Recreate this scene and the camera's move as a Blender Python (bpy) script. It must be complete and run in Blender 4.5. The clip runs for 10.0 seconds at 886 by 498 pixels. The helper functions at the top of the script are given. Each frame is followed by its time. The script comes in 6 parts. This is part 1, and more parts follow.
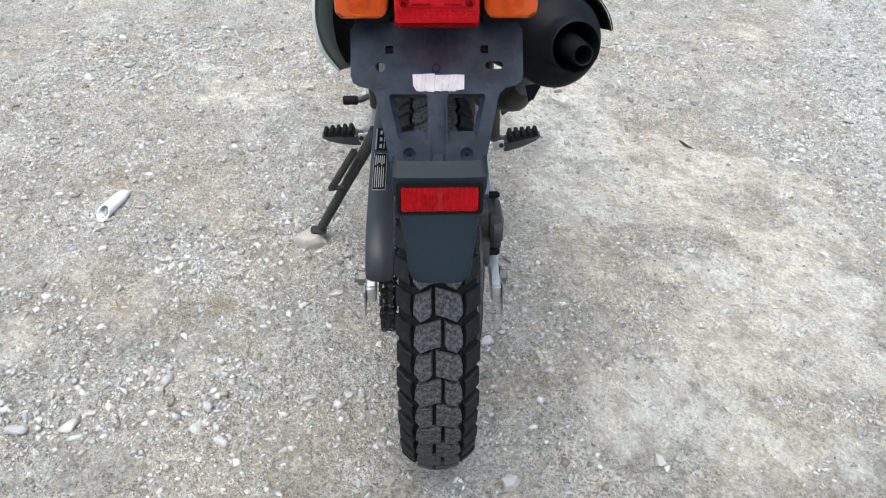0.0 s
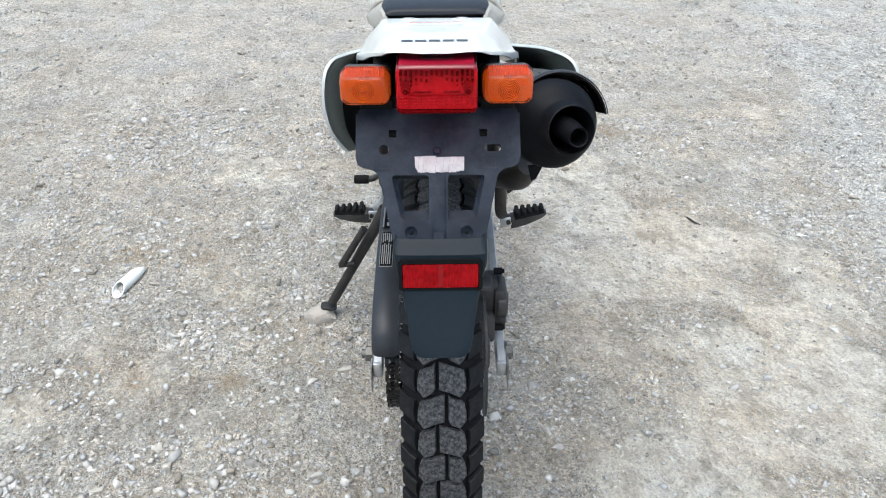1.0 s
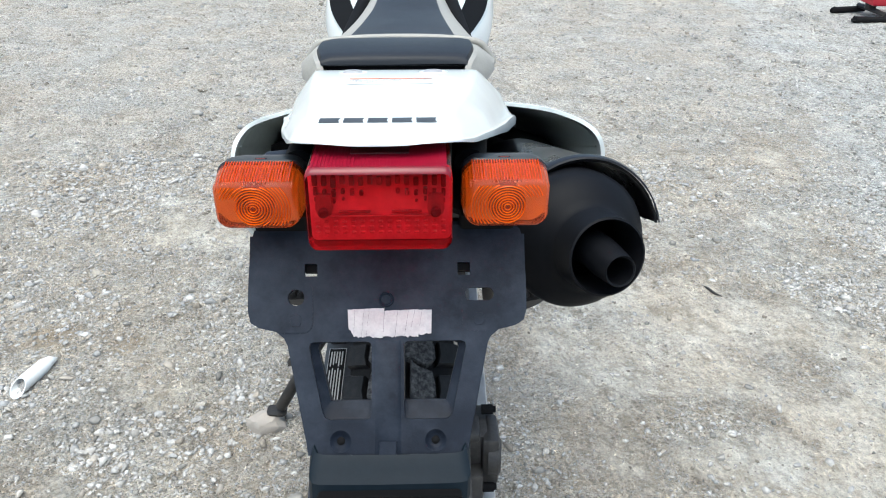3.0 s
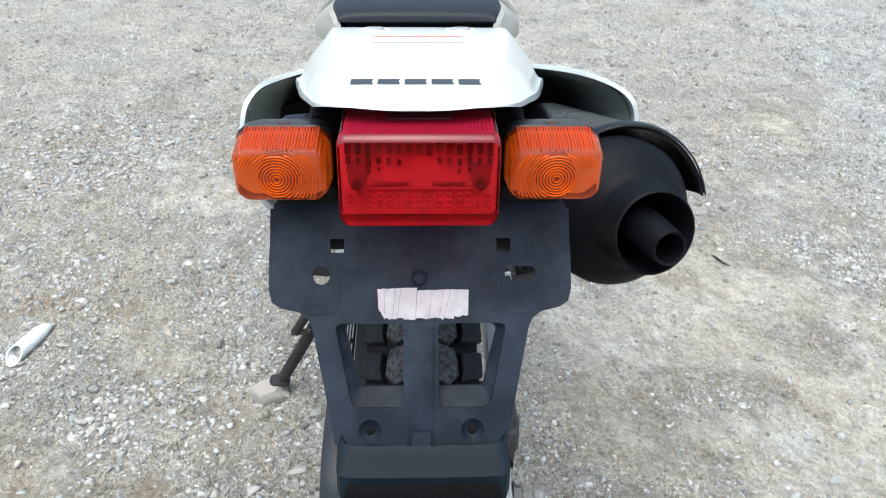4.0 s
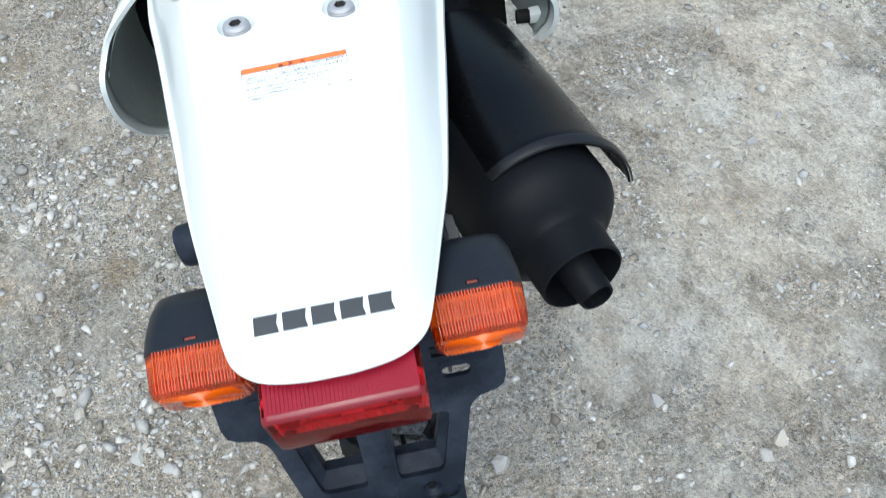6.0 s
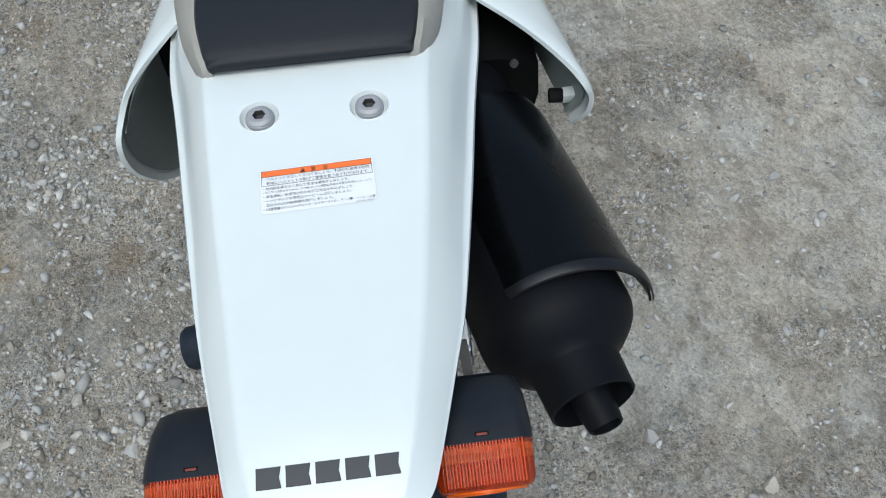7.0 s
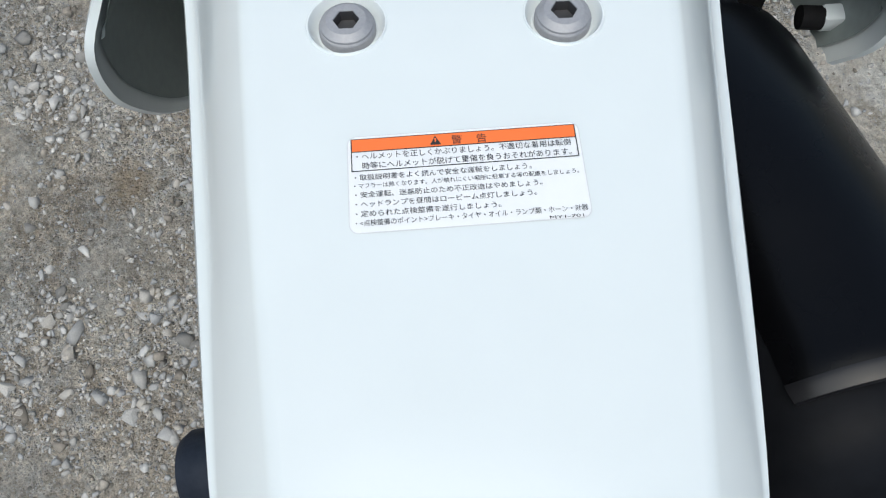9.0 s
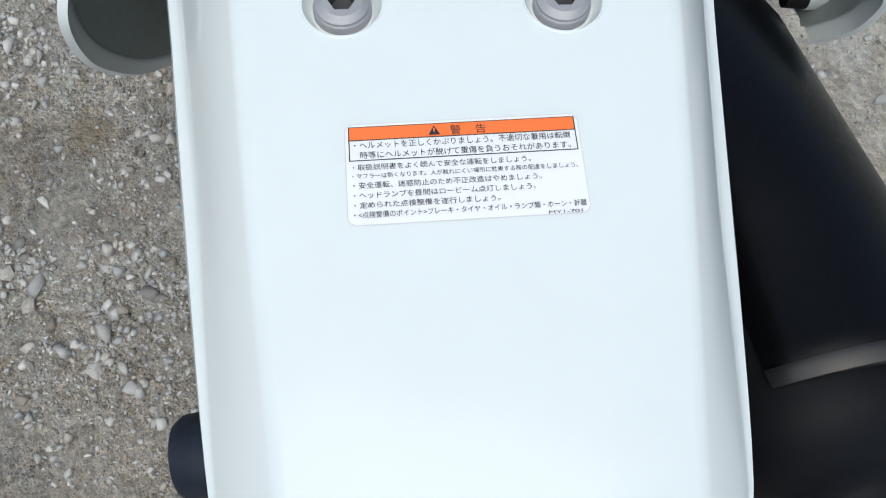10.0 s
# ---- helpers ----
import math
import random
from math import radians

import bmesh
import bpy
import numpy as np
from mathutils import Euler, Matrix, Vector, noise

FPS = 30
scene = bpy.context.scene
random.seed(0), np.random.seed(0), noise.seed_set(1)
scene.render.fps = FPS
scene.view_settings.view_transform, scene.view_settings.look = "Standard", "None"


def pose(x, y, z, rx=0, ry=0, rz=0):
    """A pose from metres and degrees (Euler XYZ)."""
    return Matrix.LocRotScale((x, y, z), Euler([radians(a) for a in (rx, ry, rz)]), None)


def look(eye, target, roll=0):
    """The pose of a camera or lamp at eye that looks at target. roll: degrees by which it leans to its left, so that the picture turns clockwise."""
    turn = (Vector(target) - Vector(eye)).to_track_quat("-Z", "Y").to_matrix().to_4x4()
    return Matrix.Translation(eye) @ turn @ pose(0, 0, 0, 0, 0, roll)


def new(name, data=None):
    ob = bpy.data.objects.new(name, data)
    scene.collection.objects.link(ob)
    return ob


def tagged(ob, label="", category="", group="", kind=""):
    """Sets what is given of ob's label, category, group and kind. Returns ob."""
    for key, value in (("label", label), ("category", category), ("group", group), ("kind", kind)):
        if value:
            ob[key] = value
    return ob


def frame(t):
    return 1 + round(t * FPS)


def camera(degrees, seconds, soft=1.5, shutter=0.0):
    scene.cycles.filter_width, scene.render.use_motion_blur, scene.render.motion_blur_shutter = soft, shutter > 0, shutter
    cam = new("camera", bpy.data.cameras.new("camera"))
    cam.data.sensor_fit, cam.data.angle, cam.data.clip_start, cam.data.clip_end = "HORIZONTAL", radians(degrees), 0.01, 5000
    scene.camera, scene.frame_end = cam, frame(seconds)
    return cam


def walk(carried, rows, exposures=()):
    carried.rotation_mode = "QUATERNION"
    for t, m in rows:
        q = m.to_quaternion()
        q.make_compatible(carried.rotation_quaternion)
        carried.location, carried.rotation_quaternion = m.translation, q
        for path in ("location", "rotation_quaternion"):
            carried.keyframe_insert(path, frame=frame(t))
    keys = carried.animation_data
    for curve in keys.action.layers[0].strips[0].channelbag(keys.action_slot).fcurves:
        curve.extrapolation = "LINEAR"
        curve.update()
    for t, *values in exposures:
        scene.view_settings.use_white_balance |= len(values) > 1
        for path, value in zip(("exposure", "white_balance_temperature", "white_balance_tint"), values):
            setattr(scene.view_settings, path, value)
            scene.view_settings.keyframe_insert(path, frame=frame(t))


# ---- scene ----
cam = camera(59.1, 10.0, soft=1.05, shutter=0.2)
PATH = [
    (0, (-0.051, -1.026, 1.14), (0.033, 0.574, -0.058), 2.8),
    (0.5, (-0.045, -1.038, 1.15), (0.012, 0.632, 0.051), 2.3),
    (1, (-0.037, -1.045, 1.154), (0.006, 0.664, 0.115), 1.8),
    (1.5, (-0.03, -1.026, 1.141), (0.004, 0.704, 0.139), 1.6),
    (2, (-0.018, -0.92, 1.112), (0.015, 0.821, 0.129), 1.2),
    (2.5, (-0.008, -0.766, 1.092), (0.056, 0.977, 0.114), 1.6),
    (2.7, (-0.006, -0.723, 1.088), (0.069, 1.021, 0.113), 2.0),
    (3.8, (-0.032, -0.646, 1.053), (0.036, 1.086, 0.055), 3.0),
    (4, (-0.035, -0.641, 1.062), (0.059, 1.056, 0.008), 3.1),
    (4.5, (-0.036, -0.607, 1.144), (0.117, 0.889, -0.175), 1.4),
    (5, (-0.018, -0.585, 1.218), (0.154, 0.589, -0.393), -1.3),
    (5.5, (0.0, -0.497, 1.241), (0.136, 0.408, -0.537), -2.7),
    (6, (0.0, -0.379, 1.28), (0.163, 0.443, -0.536), -0.2),
    (6.2, (0.001, -0.348, 1.285), (0.171, 0.459, -0.537), 1.0),
    (7.3, (0.019, -0.266, 1.312), (0.142, 0.422, -0.562), 5.1),
    (7.5, (0.029, -0.256, 1.311), (0.131, 0.413, -0.572), 4.4),
    (8, (0.039, -0.219, 1.251), (0.113, 0.394, -0.651), 3.7),
    (8.5, (-0.004, -0.18, 1.127), (0.034, 0.418, -0.781), 0.4),
    (9, (-0.047, -0.149, 1.1), (0.033, 0.38, -0.827), 6.0),
    (9.5, (-0.053, -0.139, 1.104), (0.053, 0.355, -0.831), 10.0),
    (10, (-0.057, -0.136, 1.102), (0.117, 0.258, -0.851), 21.6),
]
EXPOSURES = [(0.0, 1.22, 6200, 3), (0.6, 1.16, 6200, 3), (1.5, 1.17, 6230, 3), (2.6, 1.16, 6200, 2), (4.0, 1.18, 6150, 1), (5.5, 1.22, 6100, 1), (6.0, 0.92, 5980, 0), (7.3, 0.24, 6100, 1), (8.5, 0.27, 6250, 3), (10.0, 0.27, 6250, 3)]
walk(cam, [(t, look(eye, target, roll)) for t, eye, target, roll in PATH], EXPOSURES)

# ---- light: an overcast sky with a soft high sun ----
world = bpy.data.worlds.new("overcast_sky")
scene.world = world
world.use_nodes = True
sky = world.node_tree.nodes.new("ShaderNodeTexSky")
sky.sky_type, sky.sun_disc = "NISHITA", False
sky.sun_elevation, sky.sun_rotation = radians(75), radians(207)
sky.air_density, sky.dust_density, sky.ozone_density = 1.0, 4.0, 1.0
bg = world.node_tree.nodes["Background"]
bg.inputs["Strength"].default_value = 0.13
world.node_tree.links.new(sky.outputs[0], bg.inputs["Color"])
sun_data = bpy.data.lights.new("sun", "SUN")
sun_data.energy, sun_data.angle, sun_data.color = 1.45, radians(72), (1.0, 0.97, 0.93)
sun = new("sun", sun_data)
sun.matrix_world = look((-0.62, -1.20, 5.0), (0, 0, 0))


# ---- materials ----
def material(name, color, rough=0.5, metal=0.0, vary=0.12, scale=6.0, fine=180.0, bump=0.0, bump_scale=400.0,
             coat=0.0, dust=None, dust_scale=14.0, dust_amount=0.0, transmission=0.0, rough_vary=0.08, spec=0.5):
    """A surface with coarse and fine tone changes, optional dust of its own colour, and fine relief."""
    m = bpy.data.materials.new(name)
    m.use_nodes = True
    nt = m.node_tree
    p = nt.nodes["Principled BSDF"]
    tc = nt.nodes.new("ShaderNodeTexCoord")
    n1 = nt.nodes.new("ShaderNodeTexNoise")
    n1.inputs["Scale"].default_value, n1.inputs["Detail"].default_value = scale, 5
    n2 = nt.nodes.new("ShaderNodeTexNoise")
    n2.inputs["Scale"].default_value, n2.inputs["Detail"].default_value = fine, 3
    for n in (n1, n2):
        nt.links.new(tc.outputs["Object"], n.inputs["Vector"])
    add = nt.nodes.new("ShaderNodeMath")
    add.operation = "ADD"
    nt.links.new(n1.outputs["Fac"], add.inputs[0])
    nt.links.new(n2.outputs["Fac"], add.inputs[1])
    rng = nt.nodes.new("ShaderNodeMapRange")
    rng.inputs["From Min"].default_value, rng.inputs["From Max"].default_value = 0.6, 1.4
    nt.links.new(add.outputs[0], rng.inputs["Value"])
    mix = nt.nodes.new("ShaderNodeMix")
    mix.data_type = "RGBA"
    nt.links.new(rng.outputs[0], mix.inputs["Factor"])
    mix.inputs[6].default_value = (*[c * (1 - vary) for c in color], 1)
    mix.inputs[7].default_value = (*[min(1, c * (1 + vary)) for c in color], 1)
    last = mix.outputs[2]
    if dust:
        n3 = nt.nodes.new("ShaderNodeTexNoise")
        n3.inputs["Scale"].default_value, n3.inputs["Detail"].default_value = dust_scale, 8
        n3.inputs["Roughness"].default_value = 0.7
        nt.links.new(tc.outputs["Object"], n3.inputs["Vector"])
        r3 = nt.nodes.new("ShaderNodeMapRange")
        r3.inputs["From Min"].default_value, r3.inputs["From Max"].default_value = 0.42, 0.72
        r3.inputs["To Max"].default_value = dust_amount
        nt.links.new(n3.outputs["Fac"], r3.inputs["Value"])
        m2 = nt.nodes.new("ShaderNodeMix")
        m2.data_type = "RGBA"
        nt.links.new(r3.outputs[0], m2.inputs["Factor"])
        nt.links.new(last, m2.inputs[6])
        m2.inputs[7].default_value = (*dust, 1)
        last = m2.outputs[2]
    nt.links.new(last, p.inputs["Base Color"])
    rr = nt.nodes.new("ShaderNodeMapRange")
    rr.inputs["To Min"].default_value, rr.inputs["To Max"].default_value = max(0.02, rough - rough_vary), min(1, rough + rough_vary)
    nt.links.new(n1.outputs["Fac"], rr.inputs["Value"])
    nt.links.new(rr.outputs[0], p.inputs["Roughness"])
    p.inputs["Metallic"].default_value = metal
    p.inputs["Coat Weight"].default_value = coat
    p.inputs["Coat Roughness"].default_value = 0.06
    p.inputs["Transmission Weight"].default_value = transmission
    p.inputs["Specular IOR Level"].default_value = spec
    if bump:
        nb = nt.nodes.new("ShaderNodeTexNoise")
        nb.inputs["Scale"].default_value, nb.inputs["Detail"].default_value = bump_scale, 4
        nt.links.new(tc.outputs["Object"], nb.inputs["Vector"])
        b = nt.nodes.new("ShaderNodeBump")
        b.inputs["Strength"].default_value, b.inputs["Distance"].default_value = bump, 0.001
        nt.links.new(nb.outputs["Fac"], b.inputs["Height"])
        nt.links.new(b.outputs[0], p.inputs["Normal"])
    return m


def clear(m, ior):
    """Sets how strongly a lens bends and mirrors."""
    m.node_tree.nodes["Principled BSDF"].inputs["IOR"].default_value = ior
    return m


def ribs(m, axis, count_per_metre, strength=0.6, distance=0.0006):
    """Adds fine moulded ribs across one axis of a lens."""
    nt = m.node_tree
    tc = nt.nodes.new("ShaderNodeTexCoord")
    w = nt.nodes.new("ShaderNodeTexWave")
    w.wave_type, w.bands_direction, w.wave_profile = "BANDS", axis, "SIN"
    w.inputs["Scale"].default_value = count_per_metre * 0.314
    nt.links.new(tc.outputs["Object"], w.inputs["Vector"])
    b = nt.nodes.new("ShaderNodeBump")
    b.inputs["Strength"].default_value, b.inputs["Distance"].default_value = strength, distance
    nt.links.new(w.outputs["Fac"], b.inputs["Height"])
    nt.links.new(b.outputs[0], nt.nodes["Principled BSDF"].inputs["Normal"])
    return m


WHITE = material("white_gloss_plastic", (0.660, 0.700, 0.694), 0.22, vary=0.02, scale=4, fine=40, coat=0.4, rough_vary=0.05)
# Grey for the white panels' inner faces: their shade is put into the colour.
SHADED_BACK = material("shaded_panel_back", (0.22, 0.25, 0.24), 0.5, vary=0.12, scale=12)
BLACK_PLASTIC = material("weathered_black_plastic", (0.0080, 0.0115, 0.0195), 0.55, vary=0.25, scale=22, bump=0.12, bump_scale=900, spec=0.15,
                         dust=(0.058, 0.071, 0.095), dust_scale=21, dust_amount=0.42)
HOUSING = material("satin_black_housing", (0.0085, 0.0105, 0.0145), 0.38, vary=0.12, scale=14, spec=0.3, bump=0.05, dust=(0.03, 0.034, 0.042), dust_scale=40, dust_amount=0.2)
FLAP = material("smooth_black_plastic", (0.0055, 0.0105, 0.0155), 0.46, spec=0.16, vary=0.15, scale=14, bump=0.05, dust=(0.015, 0.019, 0.025), dust_scale=40, dust_amount=0.2)
DARK = material("dark_inner_plastic", (0.006, 0.006, 0.0065), 0.75, vary=0.2, spec=0.08)
GUARD = material("satin_grey_guard", (0.024, 0.0265, 0.032), 0.42, spec=0.3, vary=0.15, scale=18, dust=(0.05, 0.048, 0.046), dust_scale=35, dust_amount=0.2)
EXHAUST = material("matt_black_heatproof_paint", (0.0060, 0.0066, 0.0084), 0.48, vary=0.2, scale=20, bump=0.05, bump_scale=700, spec=0.08)
# The edge's highlight is put into its colour: greyer than the shield.
SHIELD_RIM = material("lightened_shield_edge", (0.008, 0.008, 0.0095), 0.30, vary=0.25, spec=0.35)
SHIELD = material("satin_black_shield", (0.0022, 0.0023, 0.0029), 0.28, vary=0.15, scale=16, bump=0.03, spec=0.17)
RUBBER = material("black_rubber", (0.0055, 0.0055, 0.0062), 0.75, spec=0.13, vary=0.2, scale=40, bump=0.2, bump_scale=700, dust=(0.025, 0.024, 0.023), dust_scale=50, dust_amount=0.3)
TREAD_SIDE = material("black_side_rubber", (0.0050, 0.0056, 0.0070), 0.6, spec=0.2, vary=0.3, scale=60, bump=0.2, bump_scale=600, dust=(0.03, 0.03, 0.03), dust_scale=90, dust_amount=0.4)
TREAD = material("dusty_tread_rubber", (0.019, 0.020, 0.022), 0.72, spec=0.2, vary=0.25, scale=60, bump=0.35, bump_scale=600,
                 dust=(0.19, 0.19, 0.19), dust_scale=230, dust_amount=0.6)
SEAT = material("black_vinyl", (0.011, 0.013, 0.017), 0.5, spec=0.28, vary=0.12, scale=10, bump=0.25, bump_scale=1400)
SEAT_SIDE = material("beige_grey_vinyl", (0.31, 0.297, 0.265), 0.5, vary=0.08, scale=12, bump=0.25, bump_scale=1200)
ALU = material("brushed_aluminium", (0.55, 0.56, 0.57), 0.42, 0.7, vary=0.12, scale=30, dust=(0.2, 0.19, 0.18), dust_scale=45, dust_amount=0.4)
STEEL = material("zinc_steel", (0.26, 0.26, 0.255), 0.45, 0.9, vary=0.15, scale=60)
BOLT = material("satin_bolt_metal", (0.36, 0.36, 0.37), 0.6, 0.4, vary=0.1, scale=80, fine=900)
# Darker than the bolt: shade in the hex recess is put into this colour.
SHADED_SOCKET = material("shaded_socket_steel", (0.06, 0.06, 0.064), 0.6, 0.4, vary=0.2, scale=80)
NUT = material("dull_nut_steel", (0.15, 0.147, 0.14), 0.55, 0.7, vary=0.25, scale=70, dust=(0.2, 0.18, 0.16), dust_scale=60, dust_amount=0.3)
CASTING = material("grey_cast_metal", (0.050, 0.048, 0.047), 0.55, 0.3, vary=0.25, scale=40, bump=0.3, bump_scale=350, dust=(0.11, 0.10, 0.09), dust_scale=50, dust_amount=0.5)
STAND = material("worn_black_steel", (0.015, 0.0138, 0.0128), 0.55, 0.1, vary=0.3, scale=40, dust=(0.09, 0.076, 0.062), dust_scale=60, dust_amount=0.25)
BURNT = material("heat_browned_steel", (0.030, 0.026, 0.023), 0.5, 0.3, vary=0.3, scale=25, bump=0.1, bump_scale=400, dust=(0.10, 0.085, 0.07), dust_scale=40, dust_amount=0.4)
CHAIN = material("oily_chain", (0.014, 0.013, 0.0125), 0.4, 0.6, vary=0.4, scale=90)
RED = clear(material("red_lens", (0.76, 0.0022, 0.0070), 0.11, vary=0.05, spec=0.45, coat=0.1, transmission=0.97, rough_vary=0.03), 1.12)
RED_SOFT = material("soft_red_rib", (0.34, 0.31, 0.31), 0.5, vary=0.3, spec=0.2)
RED_RIB = material("inner_red_rib", (0.10, 0.075, 0.075), 0.5, vary=0.4, scale=200, spec=0.2)
RED_MID = material("dim_red_rib", (0.20, 0.16, 0.16), 0.5, vary=0.4, scale=200, spec=0.2)
RED_WINDOW = material("dark_red_inset", (0.060, 0.002, 0.004), 0.35, vary=0.2, spec=0.4)
AMBER = ribs(clear(material("ribbed_amber_lens", (0.72, 0.070, 0.0012), 0.17, vary=0.04, spec=0.25, coat=0.06, transmission=0.80, rough_vary=0.03), 1.42), "X", 430, 0.8, 0.0007)
AMBER_RIB = material("amber_rib", (0.52, 0.046, 0.001), 0.3, vary=0.05, spec=0.25)
AMBER_FACE = clear(material("smooth_amber_lens", (0.72, 0.070, 0.0012), 0.15, vary=0.04, spec=0.5, coat=0.6, transmission=0.78, rough_vary=0.03), 1.3)
REFLECTOR_RED = ribs(material("red_reflector", (0.25, 0.0028, 0.0055), 0.28, vary=0.35, scale=50, spec=0.1), "X", 310, 0.8, 0.0006)
TAB_RED = material("dull_red_tab", (0.15, 0.018, 0.008), 0.5, vary=0.2)
DIVIDER = material("smooth_red_strip", (0.20, 0.002, 0.004), 0.35, vary=0.2, spec=0.3)
RED_EDGE = material("glossy_red_edge", (0.16, 0.003, 0.010), 0.30, vary=0.1, spec=0.55)
RED_TOP = material("ribbed_red_top", (0.22, 0.0045, 0.020), 0.38, vary=0.1, spec=0.16)
DIM_MIRROR = material("dull_lamp_reflector", (0.62, 0.50, 0.40), 0.45, vary=0.1)
TAIL_MIRROR = material("hazy_lamp_reflector", (0.49, 0.47, 0.47), 0.4, vary=0.25, scale=110)
AMBER_RING = material("moulded_amber_ring", (0.72, 0.125, 0.004), 0.2, vary=0.1)
SOCKET = material("bulb_socket_plastic", (0.09, 0.045, 0.02), 0.5, vary=0.1)
BULB = material("amber_bulb", (0.30, 0.055, 0.005), 0.2, vary=0.1)
PAPER = material("torn_paper", (0.50, 0.47, 0.465), 0.8, vary=0.1, scale=90, fine=700, bump=0.3, bump_scale=500, dust=(0.27, 0.23, 0.25), dust_scale=120, dust_amount=0.5)
LABEL_WHITE = material("label_white", (0.755, 0.765, 0.765), 0.3, vary=0.02, coat=0.2)
ORANGE = material("label_orange", (0.85, 0.17, 0.035), 0.4, vary=0.04)
INK = material("black_ink", (0.02, 0.02, 0.022), 0.5, vary=0.1)
LOGO_INK = material("dark_grey_ink", (0.034, 0.037, 0.041), 0.45, vary=0.1)
GREY_PRINT = material("pale_print", (0.55, 0.56, 0.57), 0.5, vary=0.05)
DIM_PRINT = material("faded_print", (0.25, 0.255, 0.26), 0.5, vary=0.2)
RED_PAINT = material("red_paint", (0.42, 0.02, 0.035), 0.4, vary=0.15, scale=10)
TUBE_WHITE = material("white_pvc", (0.74, 0.76, 0.76), 0.45, vary=0.06, scale=30, dust=(0.5, 0.47, 0.43), dust_scale=40, dust_amount=0.25)


def stone_material(name, tones, island=False, scale=60.0):
    m = material(name, (0.3, 0.3, 0.3), 0.85, vary=0.15, scale=scale, fine=500, bump=0.5, bump_scale=260, spec=0.3)
    nt = m.node_tree
    p = nt.nodes["Principled BSDF"]
    old = p.inputs["Base Color"].links[0].from_socket
    if island:
        src = nt.nodes.new("ShaderNodeNewGeometry").outputs["Random Per Island"]
    else:
        src = nt.nodes.new("ShaderNodeObjectInfo").outputs["Random"]
    ramp = nt.nodes.new("ShaderNodeValToRGB")
    e = ramp.color_ramp.elements
    e[0].color, e[1].color = (*tones[0], 1), (*tones[-1], 1)
    for k in range(1, len(tones) - 1):
        e.new(k / (len(tones) - 1)).color = (*tones[k], 1)
    nt.links.new(src, ramp.inputs["Fac"])
    mul = nt.nodes.new("ShaderNodeMix")
    mul.data_type, mul.blend_type = "RGBA", "MULTIPLY"
    mul.inputs["Factor"].default_value = 1
    gain = nt.nodes.new("ShaderNodeVectorMath")
    gain.operation = "SCALE"
    gain.inputs["Scale"].default_value = 3.3
    nt.links.new(old, gain.inputs[0])
    nt.links.new(ramp.outputs["Color"], mul.inputs[6])
    nt.links.new(gain.outputs[0], mul.inputs[7])
    nt.links.new(mul.outputs[2], p.inputs["Base Color"])
    return m


GRAVEL = stone_material("mixed_gravel", [(0.16, 0.140, 0.115), (0.34, 0.306, 0.260), (0.42, 0.394, 0.352), (0.30, 0.306, 0.310), (0.42, 0.404, 0.376), (0.46, 0.446, 0.42)], True, 90)
CLEAN_GRAVEL = stone_material("clean_grey_gravel", [(0.15, 0.144, 0.132), (0.31, 0.300, 0.279), (0.39, 0.376, 0.350), (0.28, 0.279, 0.272), (0.44, 0.427, 0.402), (0.52, 0.508, 0.484)], True, 90)
ROCK = stone_material("pale_rock", [(0.37, 0.332, 0.280), (0.44, 0.412, 0.368), (0.33, 0.325, 0.315), (0.50, 0.478, 0.438)])
PAD_STONE = stone_material("pinkish_stone", [(0.37, 0.335, 0.295), (0.37, 0.335, 0.295)])


